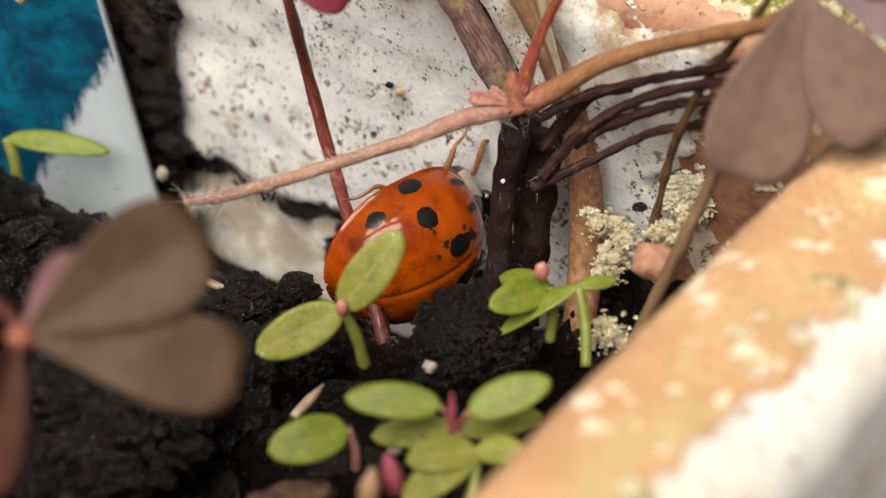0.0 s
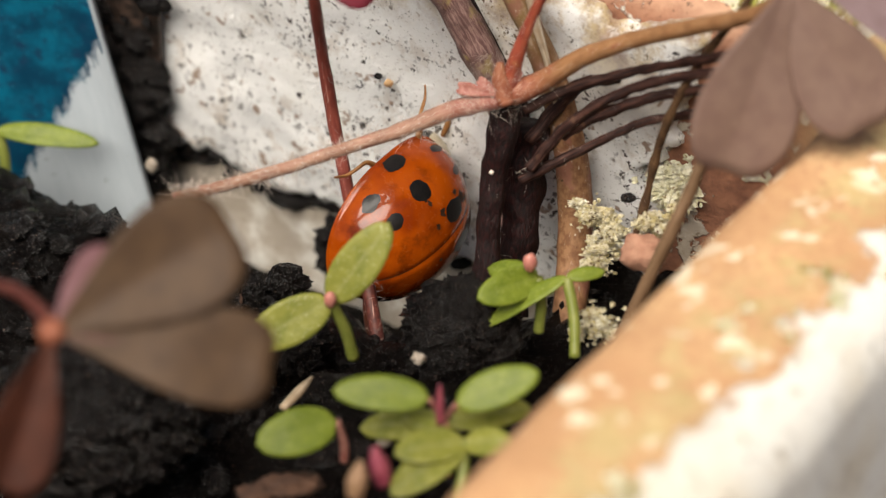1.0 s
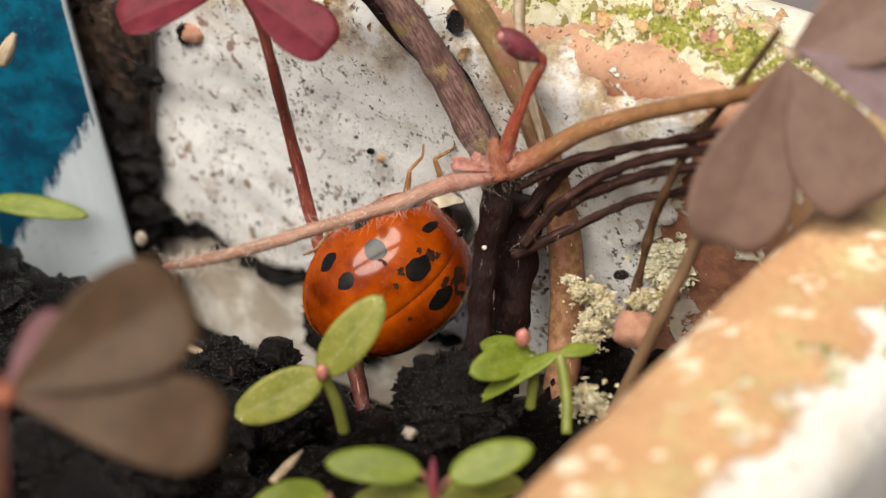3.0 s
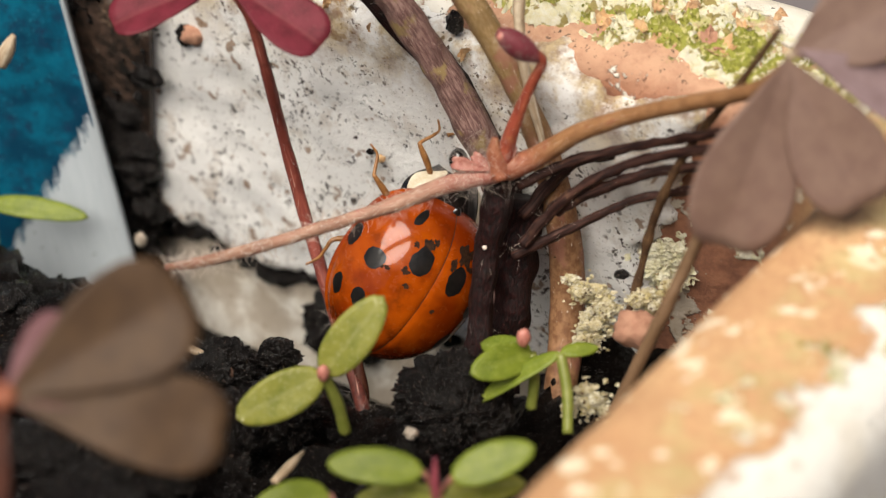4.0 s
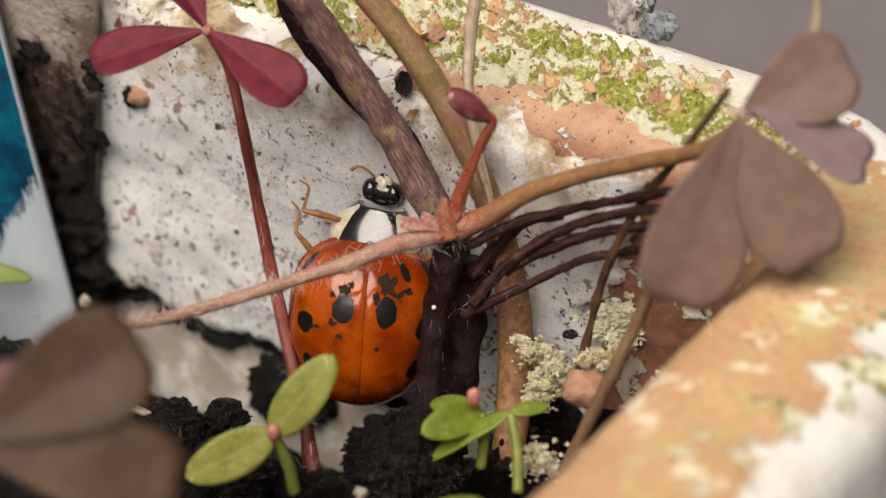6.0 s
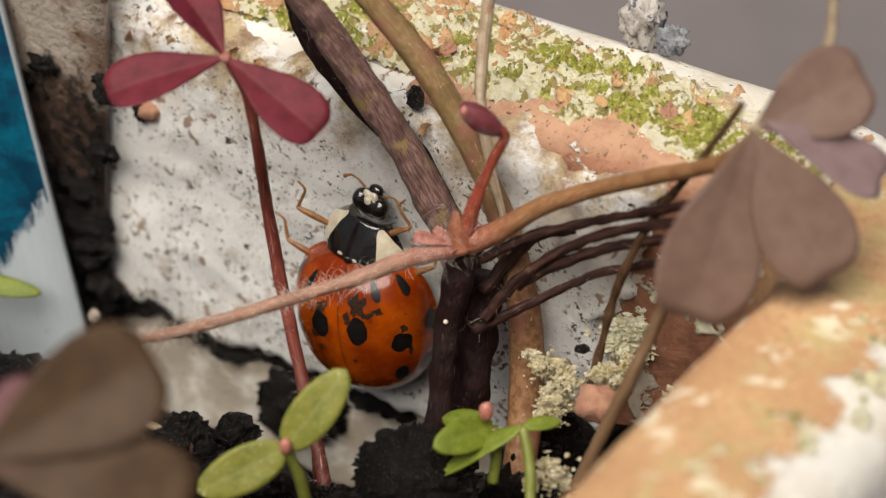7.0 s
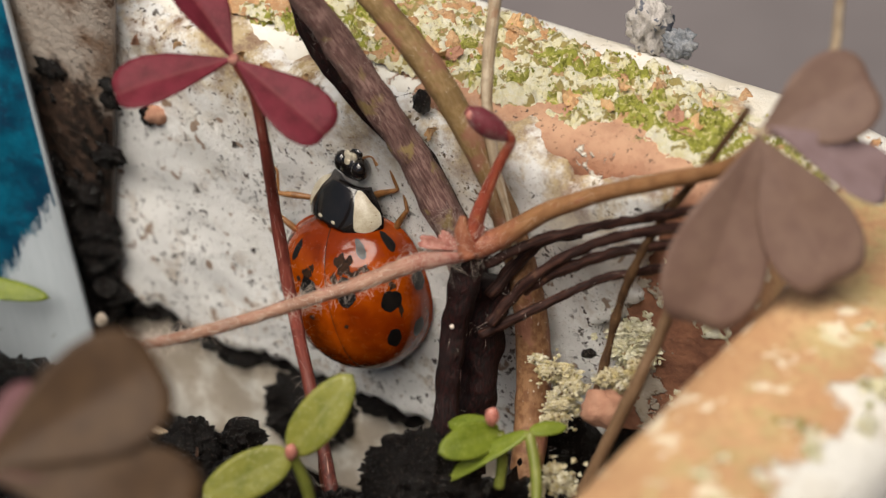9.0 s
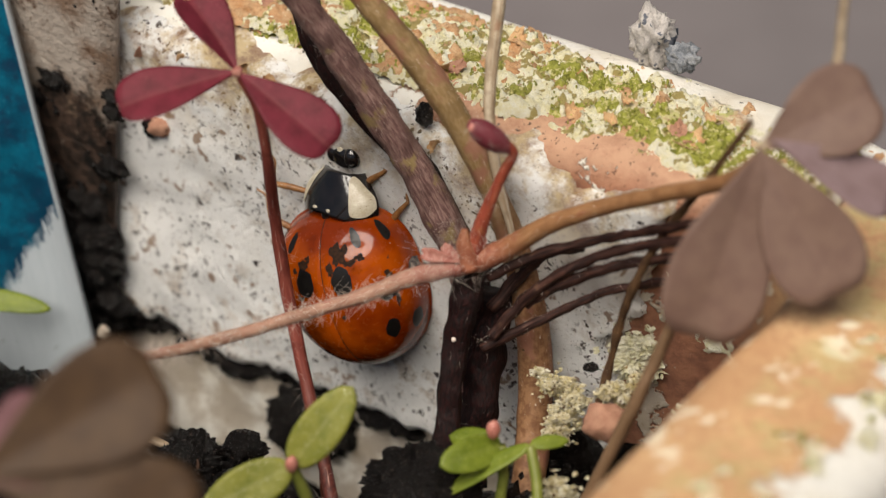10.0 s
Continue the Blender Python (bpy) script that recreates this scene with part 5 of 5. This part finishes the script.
def crusts():
    """Lichen crust, moss and loose clay on the back rim, and lichen on the bare inner corner."""
    rnd = random.Random(9)
    up = Vector((0, 0, 1))
    us, vs = [0.4 + 0.085 * i for i in range(390)], [0.7 + 0.08 * j for j in range(80)]

    def inner(a):
        f = max(0.0, min(1.0, (17 - a) / 5))
        return 0.75 + 0.75 * f + 0.7 * noise.noise(Vector((a * 0.45, 0, 3)))

    def lichen(a, d, q):
        k = rough_noise(q + Vector((0, 0, 50)), 1.3, 5)
        return 0.22 + 0.9 * k - 0.8 * max(0.0, inner(a) - d) - 0.55 * max(0.0, d - 5.0) - 0.10 * max(0.0, 9 - a) * max(0.0, d - 3.3)

    def clay(a, d, q):
        k = rough_noise(q + Vector((60, 0, 0)), 1.0, 5)
        return 0.75 * k - 0.20 + 0.022 * (a - 8) - 0.6 * max(0.0, inner(a) + 0.2 - d) - 0.5 * max(0.0, d - 5.4)

    def green(a, d, q):
        k = rough_noise(q + Vector((0, 40, 0)), 2.0)
        k = k * 0.6 + 0.6 * rough_noise(q + Vector((0, 70, 0)), 0.8)
        return 0.85 * k - 0.16 + 0.42 * math.exp(-((a - 6.5) / 3.0) ** 2 - ((d - 2.0) / 1.1) ** 2) + 0.16 * math.exp(-((a - 11) / 4) ** 2 - ((d - 3.4) / 0.9) ** 2) - 0.8 * max(0.0, inner(a) + 0.15 - d) - 0.5 * max(0.0, d - 4.9)

    sheet = crust_sheet(us, vs, rim_surface, lichen, lambda q: 0.20 + 0.24 * rough_noise(q, 0.6, 3) + 0.10 * noise.noise(q * 7), up)
    tagged(part("lichen_crust", sheet, M_CREAMCRUST), "cream and yellow lichen crust on the planter rim", "lichen", kind="stuff")
    sheet = crust_sheet(us, vs, rim_surface, clay, lambda q: 0.24 + 0.16 * rough_noise(q, 0.7, 3) + 0.06 * noise.noise(q * 6), up)
    tagged(part("clay_crust", sheet, M_OCHRE), "loose ochre crust of clay on the planter rim", "crust", kind="stuff")
    sheet = crust_sheet(us, vs, rim_surface, green, lambda q: 0.30 + 0.20 * rough_noise(q, 0.4, 2) + 0.18 * noise.noise(q * 9), up)
    tagged(part("moss", sheet, M_MOSS), "yellow-green moss in patches on the planter rim", "moss", kind="stuff")

    def corner_face(a, z):
        p = CORNER + ALONG * a
        p.z = z
        return p + ACROSS * (0.20 * noise.noise(p * 0.35) + 0.10 * noise.noise(p * 0.9))

    sheet = crust_sheet([0.3 + 0.09 * i for i in range(100)], [4.5 + 0.09 * j for j in range(125)], corner_face,
                        lambda a, z, q: 0.8 * rough_noise(q + Vector((0, 0, 20)), 2.0) - 0.12 - 0.3 * max(0.0, a - 7.5) - 0.3 * max(0.0, z - 14),
                        lambda q: 0.18 + 0.12 * rough_noise(q, 0.5, 3) + 0.06 * noise.noise(q * 7), ACROSS)
    tagged(part("lichen_patch", sheet, M_LICHEN_PALE), "cream lichen crust on the bare inner corner", "lichen", kind="stuff")
    cream, moss = bmesh.new(), bmesh.new()
    for i in range(9000):
        a, d = rnd.uniform(0.5, 30), rnd.uniform(1.0, 5.6)
        q = rim_surface(a, d)
        if green(a, d, q) > rnd.uniform(-0.12, 0.1):
            crumbly(rnd.uniform(0.02, 0.055), i % 40, 1, 0.7, 1.0, (1, 1, 1.5), q + Vector((0, 0, rnd.uniform(0.12, 0.34))), moss)
    for i in range(1500):
        b, d = rnd.uniform(-1, 24), rnd.uniform(2.6, 6.2)
        q = CORNER + ACROSS * b - ALONG * d
        q.z = RIM + 0.14 * max(0.0, b)
        k = noise.noise(q * 0.4 + Vector((0, 30, 0))) + 0.5 * noise.noise(q * 1.2)
        q.z += 0.20 * noise.noise(q * 0.35) + 0.10 * noise.noise(q * 0.9)
        up = Vector((rnd.gauss(0, 0.3), rnd.gauss(0, 0.3), 1)).normalized()
        if k > 0.16 + 0.012 * b:
            if rnd.random() < 0.3:
                crumbly(rnd.uniform(0.06, 0.14), i % 40, 1, 0.6, 1.0, (1, 1, 1), q, moss)
            else:
                scale(cream, q + Vector((0, 0, 0.03)), rnd.uniform(0.12, 0.34), up, rnd, 0.25)
    tagged(part("lichen_crust", cream, M_CREAMCRUST, smooth=False), "cream lichen scales on the near rim", "lichen", kind="stuff")
    tagged(part("moss", moss, M_MOSS, smooth=False), "small moss tufts standing on the planter rim", "moss", kind="stuff")


crusts()


def flakes():
    """Curled paint chips on the back rim."""
    rnd = random.Random(4)
    shapes = []
    for s in range(4):
        bm = bmesh.new()
        bmesh.ops.create_icosphere(bm, subdivisions=3, radius=1.0)
        for v in bm.verts:
            p = v.co.copy()
            k = 1 + 0.7 * noise.noise(p * 1.9 + Vector((s * 5, 0, 0))) + 0.3 * noise.noise(p * 5 + Vector((s * 5, 0, 0)))
            v.co = Vector((p.x * k * 0.55, p.y * k * 0.4, p.z * 0.07 + 0.45 * (p.x * k) ** 2 * 0.6 + 0.12 * noise.noise(p * 2.3 + Vector((0, s, 0)))))
            v.co *= MM
        me = bpy.data.meshes.new("flake")
        bm.to_mesh(me)
        bm.free()
        me.materials.append(M_CHIP if s == 3 else M_FLAKE)
        shapes.append(me)
    for i in range(18):
        a, d = rnd.uniform(5, 28), rnd.uniform(1.6, 5.2)
        q = rim_surface(a, d)
        k = rnd.uniform(0.35, 1.0)
        f = new("paint_flake", shapes[i % 4])
        f.parent = POT
        f.matrix_basis = Matrix.Translation((q + Vector((0, 0, 0.22))) * MM - POT.location) @ pose(0, 0, 0, rnd.uniform(-25, 25), rnd.uniform(-25, 25), rnd.uniform(0, 360)) @ Matrix.Diagonal((k, k, k, 1))
    # peeling brown scraps on the stained upper wall
    for i, (a, z) in enumerate(((21.4, 15.9), (16.9, 15.9), (20.2, 15.6), (15.6, 15.2), (16.5, 15.0), (19.6, 16.1), (25.3, 15.6), (27.2, 15.2), (22.5, 16.0), (18.3, 15.3), (14.4, 15.6))):
        k = rnd.uniform(0.22, 0.5)
        q = CORNER + ALONG * a + ACROSS * 0.72
        q.z = z
        f = new("paint_flake", shapes[i % 4])
        f.parent = POT
        f.matrix_basis = Matrix.Translation(q * MM - POT.location) @ pose(0, 0, 0, 90 + rnd.uniform(-12, 12), 0, 32 + rnd.uniform(-12, 12)) @ pose(0, 0, 0, 0, 0, rnd.uniform(0, 360)) @ Matrix.Diagonal((k, k, k, 1))


flakes()


# ---- the beetle ----
HL, HW, HH = 3.18, 2.71, 2.55  # half length, half width and height of the wing cases
NECK = Vector((0, HL - 0.08, 0.62))


def shell(f, k):
    """A point of the wing cases: f from -1 (tail) to 1 (front), k from 0 (seam) to 1 (margin)."""
    w = math.sqrt(max(0.0, 1 - abs(f) ** (2.0 if f < 0 else 4.6)))
    if f > 0:
        w *= 1 - 0.10 * f * f
    g = math.sqrt(max(0.0, 1 - abs(f) ** 2.2))
    x = HW * w * math.sin(k * math.pi / 2)
    z = HH * g * max(0.0, math.cos(k * math.pi / 2)) ** 0.85 + 0.25
    z -= 0.06 * g * math.exp(-((x / 0.07) ** 2))
    return Vector((x, HL * f, z))


def blot(f, k, rx, ry, sgn, seed, ragged, lift):
    """A patch that follows the wing case round (f, k), its outline uneven."""
    bm = bmesh.new()
    rings, seg = 6, 44

    def on(du, dv):
        p = shell(max(-0.99, min(0.985, f + dv / HL)), max(0.02, min(0.99, k + du / (HW * 1.5))))
        out = (p - Vector((0, 0, 0.6))).normalized()
        return Vector((sgn * (p.x + out.x * lift), p.y + out.y * lift, p.z + out.z * lift))

    centre = bm.verts.new(on(0, 0))
    last = None
    for a in range(1, rings + 1):
        ring = []
        for b in range(seg):
            w = 2 * math.pi * b / seg
            d = Vector((math.cos(w), math.sin(w), seed * 2.7 + sgn))
            rr = a / rings * (1 + ragged * (noise.noise(Vector((d.x * 1.3, d.y * 1.3, d.z))) + 0.5 * noise.noise(Vector((d.x * 4, d.y * 4, d.z)))))
            ring.append(bm.verts.new(on(rx * rr * d.x, ry * rr * d.y)))
        for b in range(seg):
            if last is None:
                bm.faces.new((centre, ring[b], ring[(b + 1) % seg]))
            else:
                bm.faces.new((last[b], ring[b], ring[(b + 1) % seg], last[(b + 1) % seg]))
        last = ring
    return bm


def wing_case(bug, sgn):
    bm = bmesh.new()
    nf, nk = 56, 30
    grid = []
    for i in range(nf + 1):
        f = max(-0.9995, min(0.9995, math.sin((i / nf - 0.5) * math.pi)))
        row = []
        for j in range(nk + 1):
            p = shell(f, j / nk)
            row.append(bm.verts.new((sgn * p.x, p.y, p.z)))
        # flattened rim and rolled margin
        e = row[-1].co
        out = Vector((e.x / HW ** 2, e.y / HL ** 2 * 0.8, 0)).normalized()
        row.append(bm.verts.new(e + out * 0.05 + Vector((0, 0, -0.02))))
        row.append(bm.verts.new(e + out * 0.06 + Vector((0, 0, -0.09))))
        row.append(bm.verts.new(e - out * 0.20 + Vector((0, 0, -0.18))))
        grid.append(row)
    for i in range(nf):
        for j in range(nk + 3):
            bm.faces.new((grid[i][j], grid[i + 1][j], grid[i + 1][j + 1], grid[i][j + 1]))
    el = part("wing_case", bm, M_ELYTRA, bug, "glossy orange wing case")
    spots = [(0.757, 0.413, 0.22, 0.30), (0.730, 0.770, 0.25, 0.34), (0.365, 0.183, 0.40, 0.52), (0.130, 0.571, 0.42, 0.40),
             (0.188, 0.923, 0.34, 0.42), (-0.344, 0.524, 0.29, 0.38), (-0.373, 0.814, 0.30, 0.38)]
    for n, (f, k, rx, ry) in enumerate(spots):
        part("spot", blot(f, k, rx, ry, sgn, n, 0.17, 0.012), M_SPOT, el, "black spot")
    if sgn > 0:
        smudges = [(0.64, 0.20, 0.34, 0.36), (0.57, 0.40, 0.20, 0.12), (0.50, 0.10, 0.14, 0.26), (0.30, 0.62, 0.14, 0.16), (0.0, 0.64, 0.12, 0.30), (0.54, 0.30, 0.22, 0.10), (-0.05, 0.12, 0.07, 0.09)]
    else:
        smudges = [(0.56, 0.20, 0.20, 0.22), (0.62, 0.14, 0.12, 0.14), (0.20, 0.27, 0.16, 0.12), (0.06, 0.20, 0.13, 0.08), (0.12, 0.42, 0.12, 0.07), (0.10, 0.47, 0.08, 0.06), (0.50, 0.30, 0.12, 0.10)]
    for n, (f, k, rx, ry) in enumerate(smudges):
        part("dirt_smudge", blot(f, k, rx, ry, sgn, n + 20, 0.65, 0.007), M_DIRT, el, "dark dusty smudge")


def shield_top(a, b):
    """The breast shield over the neck: a across from -1 to 1, b from its hind edge to its front."""
    wide = 1.40 + 0.40 * math.sin(math.pi * min(1.0, b * 0.95 + 0.12)) - 0.50 * b ** 2.6
    y = 1.52 * b - 0.28 * a * a * (1 - b) - 0.16 * a * a * b + 0.20 * abs(a) ** 3 * b
    z = -0.62 + (1.20 - 0.50 * b) * max(0.0, 1 - abs(a) ** 2.3) ** 0.55
    return Vector((a * wide, y, z))


def breast_shield(bug):
    bm = bmesh.new()
    nu, nv = 36, 18
    grid = [[bm.verts.new(shield_top(i / nu * 2 - 1, j / nv)) for j in range(nv + 1)] for i in range(nu + 1)]
    for i in range(nu):
        for j in range(nv):
            bm.faces.new((grid[i][j], grid[i + 1][j], grid[i + 1][j + 1], grid[i][j + 1]))
    for j, push in ((0, 0.12), (nv, -0.10)):
        foot = [bm.verts.new(r[j].co + Vector((-0.12 * r[j].co.x, push, -0.45))) for r in grid]
        for i in range(nu):
            bm.faces.new((grid[i][j], grid[i + 1][j], foot[i + 1], foot[i]))
    shield = part("breast_shield", bm, M_BLACK, bug, "glossy black breast shield")
    for sgn in (1, -1):
        bm = bmesh.new()
        rings, seg = 7, 40
        last, c = None, bm.verts.new(shield_top(sgn * 0.78, 0.54) + Vector((0, 0, 0.02)))
        for q in range(1, rings + 1):
            ring = []
            for s in range(seg):
                w = 2 * math.pi * s / seg
                u = 1 + 0.13 * noise.noise(Vector((math.cos(w) * 1.5, math.sin(w) * 1.5, 3 + sgn)))
                a = 0.78 + 0.21 * q / rings * math.cos(w) * u
                b = 0.54 + 0.42 * q / rings * math.sin(w) * u
                ring.append(bm.verts.new(shield_top(sgn * max(0.3, min(0.995, a)), max(0.02, min(0.985, b))) * 1.006 + Vector((0, 0, 0.018))))
            for s in range(seg):
                if last is None:
                    bm.faces.new((c, ring[s], ring[(s + 1) % seg]))
                else:
                    bm.faces.new((last[s], ring[s], ring[(s + 1) % seg], last[(s + 1) % seg]))
            last = ring
        part("cream_patch", bm, M_CREAM, shield, "cream side patch")
    for sgn in (1, -1):
        # small cream flecks by the hind edge
        base = shield_top(sgn * 0.20, 0.10)
        part("cream_fleck", crumbly(0.09, 4 + sgn, 3, 0.35, 1.0, (1.2, 0.7, 0.25), base + Vector((0, 0, 0.0))), M_CREAM, shield, "small cream fleck")
    shield.location = NECK * MM
    return shield


def ball(radii, at, segs=(22, 14)):
    bm = bmesh.new()
    bmesh.ops.create_uvsphere(bm, u_segments=segs[0], v_segments=segs[1], radius=1.0)
    for v in bm.verts:
        v.co = Vector((v.co.x * radii[0] + at[0], v.co.y * radii[1] + at[1], v.co.z * radii[2] + at[2]))
    return bm


def beetle_head(bug):
    """In the neck's space; the shield hides its hind part."""
    head = part("head", ball((0.74, 0.52, 0.44), (0, 2.06, -0.50)), M_BLACK, bug, "small black head")
    mark = bmesh.new()
    for seed, (x, y, z, r) in enumerate(((0.0, 2.40, -0.24, 0.20), (-0.14, 2.48, -0.26, 0.17), (0.16, 2.48, -0.26, 0.17), (0.0, 2.26, -0.16, 0.17))):
        crumbly(r, seed, 3, 0.2, 1.0, (1.0, 1.0, 0.55), (x, y, z), mark)
    part("face_mark", mark, M_CREAM, head, "cream mark on the face")
    part("mouth", ball((0.30, 0.20, 0.20), (0, 2.58, -0.60)), M_BLACK, head, "dark mouth parts")
    for sgn in (1, -1):
        part("eye", ball((0.34, 0.42, 0.36), (sgn * 0.44, 2.08, -0.40)), M_BLACK, head, "shiny black eye")
        feeler = [(sgn * 0.42, 2.52, -0.5), (sgn * 0.74, 2.74, -0.42), (sgn * 1.00, 2.80, -0.36), (sgn * 1.18, 2.70, -0.34), (sgn * 1.28, 2.62, -0.34)]
        part("antenna", tube(feeler, [0.05, 0.04, 0.04, 0.06, 0.08], sides=8, rough=0.1), M_LEG, head, "short brown antenna")
    head.location = NECK * MM
    return head


def ladybird():
    bug = thing("ladybird", (0, 0, 0), "orange harlequin ladybird with black spots climbing the planter wall", "ladybird")
    for sgn in (1, -1):
        wing_case(bug, sgn)
    ridge = (-0.985, -0.9, -0.7, -0.4, 0, 0.4, 0.7, 0.9, 0.985)
    part("seam", tube([tuple(shell(f, 0.0) - Vector((0, 0, 0.008))) for f in ridge], [0.022] * 9, sides=6, rough=0), M_DIRT, bug, "dark seam between the wing cases")
    part("scutellum", crumbly(0.16, 3, 3, 0.12, 1.0, (1.0, 1.3, 0.5), shell(0.955, 0.0) + Vector((0, 0.03, 0.02))), M_BLACK, bug, "tiny black triangle behind the shield")
    part("belly", ball((HW * 0.86, HL * 0.92, 0.5), (0, 0, 0.15)), M_BLACK, bug, "black underside")
    fore = [breast_shield(bug), beetle_head(bug)]
    legs = []
    y0 = HL
    for sgn in (1, -1):
        for n, path in enumerate((((1.1, y0 + 0.4, -0.1), (1.7, y0 + 0.7, 0.0), (2.3, y0 + 0.95, 0.05), (2.36, y0 + 1.05, 0.0), (2.2, y0 + 1.45, -0.05), (2.1, y0 + 1.8, -0.14), (2.4, y0 + 2.05, -0.2)),
                                  ((1.7, 1.9, 0.1), (2.3, 2.45, 0.2), (2.85, 2.85, 0.2), (2.92, 2.92, 0.15), (2.95, 3.3, 0.0), (3.0, 3.6, -0.14), (3.35, 3.85, -0.2)),
                                  ((1.8, 0.5, 0.05), (2.4, 0.1, 0.1), (2.85, -0.35, 0.05), (2.8, -0.75, 0.0), (2.7, -1.15, -0.1), (2.75, -1.45, -0.18), (2.85, -1.7, -0.2)))):
            hip = Vector((sgn * path[0][0], path[0][1], path[0][2]))
            pts = [tuple(Vector((sgn * x, y, z)) - hip) for x, y, z in path]
            leg = part("leg", tube(pts, [0.10, 0.125, 0.085, 0.07, 0.065, 0.05, 0.035], sides=9, steps=4, rough=0.08), M_LEG, bug, "thin orange-brown leg")
            leg.location = hip * MM
            legs.append((leg, hip, sgn, n))
    return bug, legs, fore


BUG, LEGS, FORE = ladybird()


# ---- what moves ----
# seconds, place in millimetres, turn in degrees
BUG_ROWS = [
    (0.00, -3.299, 0.117, 6.185, 48.71, 83.04, -6.61),
    (0.50, -3.254, 0.319, 6.184, 82.17, 84.65, 27.09),
    (1.00, -3.348, 0.606, 6.526, 71.82, 79.29, 30.06),
    (1.50, -3.423, 0.859, 6.790, 42.88, 71.04, 1.73),
    (2.00, -3.313, 1.067, 7.014, 56.47, 71.34, 1.85),
    (2.50, -3.256, 1.078, 7.067, 61.00, 67.43, -2.87),
    (4.00, -2.411, 0.818, 7.300, 69.31, 38.17, 4.25),
    (4.50, -2.118, 0.899, 8.062, 69.39, 34.33, 9.23),
    (5.00, -1.942, 0.940, 7.882, 68.45, 22.59, 8.78),
    (5.50, -1.886, 0.969, 7.682, 63.76, 14.85, 7.78),
    (7.00, -1.863, 3.379, 7.284, 97.88, -7.44, -27.26),
    (7.50, -2.072, 3.625, 7.266, 89.83, -10.64, -24.62),
    (8.00, -1.991, 3.607, 7.292, 85.24, -13.52, -27.20),
    (8.50, -2.270, 3.781, 7.935, 91.88, -16.75, -26.26),
    (9.00, -2.537, 3.919, 8.097, 87.24, -16.39, -22.62),
    (9.50, -2.644, 3.971, 8.394, 84.42, -15.19, -24.46),
    (10.00, -2.655, 3.967, 8.916, 85.16, -20.38, -22.04),
]
# the turn of the beetle's head and breast shield at the neck, and how far they are drawn in
HEAD_ROWS = [
    (0.00, 0, 0, -24, 0.95), (1.00, 0, 0, -24, 0.95), (2.00, 0, 0, -18, 0.90), (2.50, -1, -3, -15, 0.85), (4.00, -6, 0, 2, 0.50), (4.50, -3, 1, 16, 0.32),
    (5.00, -1, -12, 12, 0.45), (5.50, -2, -17, 4, 0.42), (7.00, -14, -13, -12, 0.20), (7.50, -9, -13, -10, 0.14), (8.00, -10, -12, -12, 0.08),
    (8.50, -12, -18, -18, 0.05), (9.00, -10, -23, -16, 0.05), (9.50, -12, -22, -14, 0.05), (10.00, -18, -20, -11, 0.05),
]
# the red leaf sways about its foot: seconds, turn in degrees
RED_ROWS = [
    (0.00, 2.12, -2.06, 2.54),
    (0.50, 2.65, 0.90, 1.21),
    (1.00, 3.52, 2.40, 0.23),
    (1.50, 3.95, 0.88, 3.43),
    (2.00, 0.92, 0.45, 1.16),
    (2.50, -1.22, -1.49, 1.14),
    (4.00, -5.21, -3.93, 2.51),
    (4.50, -4.09, -2.01, 0.23),
    (5.00, -7.39, -1.17, 0.25),
    (5.50, -9.84, -2.87, -2.13),
    (7.00, 0.72, -0.01, -0.00),
    (7.50, -0.00, -0.00, 0.00),
    (8.00, 0.20, 0.16, 0.20),
    (8.50, 0.26, 0.02, 0.04),
    (9.00, -0.23, 0.18, -0.16),
    (9.50, 0.56, 0.28, 0.19),
    (10.00, 0.10, 0.68, 0.89),
]
LEFT_ROWS = [
    (0.00, 0.00, 0.00, 0.00),
    (0.50, 0.08, 0.11, -0.05),
    (1.00, 1.15, 0.05, -0.04),
    (1.50, -0.01, 0.07, -0.06),
    (2.00, -0.05, 0.11, -0.05),
    (2.50, 0.02, 0.24, -0.18),
    (4.00, -0.04, 0.21, -0.15),
    (4.50, -0.07, 0.29, -0.21),
    (5.50, -0.08, 0.50, -0.19),
    (7.50, -0.17, 0.38, -0.27),
    (9.00, -0.13, 0.56, -0.34),
    (10.00, -0.12, 0.66, -0.40),
]


def motions():
    walk(BUG, [(t, pose(x * MM, y * MM, z * MM, rx, ry, rz)) for t, x, y, z, rx, ry, rz in BUG_ROWS])
    for ob in FORE:
        walk(ob, [(t, pose(*((NECK - Vector((0, tuck, 0.6 * tuck))) * MM), rx, ry, rz)) for t, rx, ry, rz, tuck in HEAD_ROWS])
    foot = Vector(RED_LEAF.location)
    walk(RED_LEAF, [(t, Matrix.Translation(foot) @ pose(0, 0, 0, rx, ry, rz)) for t, rx, ry, rz in RED_ROWS])
    hub = Vector(LEFT_LEAF.location)
    walk(LEFT_LEAF, [(t, Matrix.Translation(hub + Vector((x, y, z)) * MM)) for t, x, y, z in LEFT_ROWS])
    for leg, hip, sgn, n in LEGS:
        rows = []
        for i in range(21):
            s = math.sin(i * 2.2 + (n + (sgn > 0)) * math.pi)
            rows.append((i * 0.5, pose(hip.x * MM, hip.y * MM, hip.z * MM, 0, 0, 12 * s)))
        walk(leg, rows)


motions()
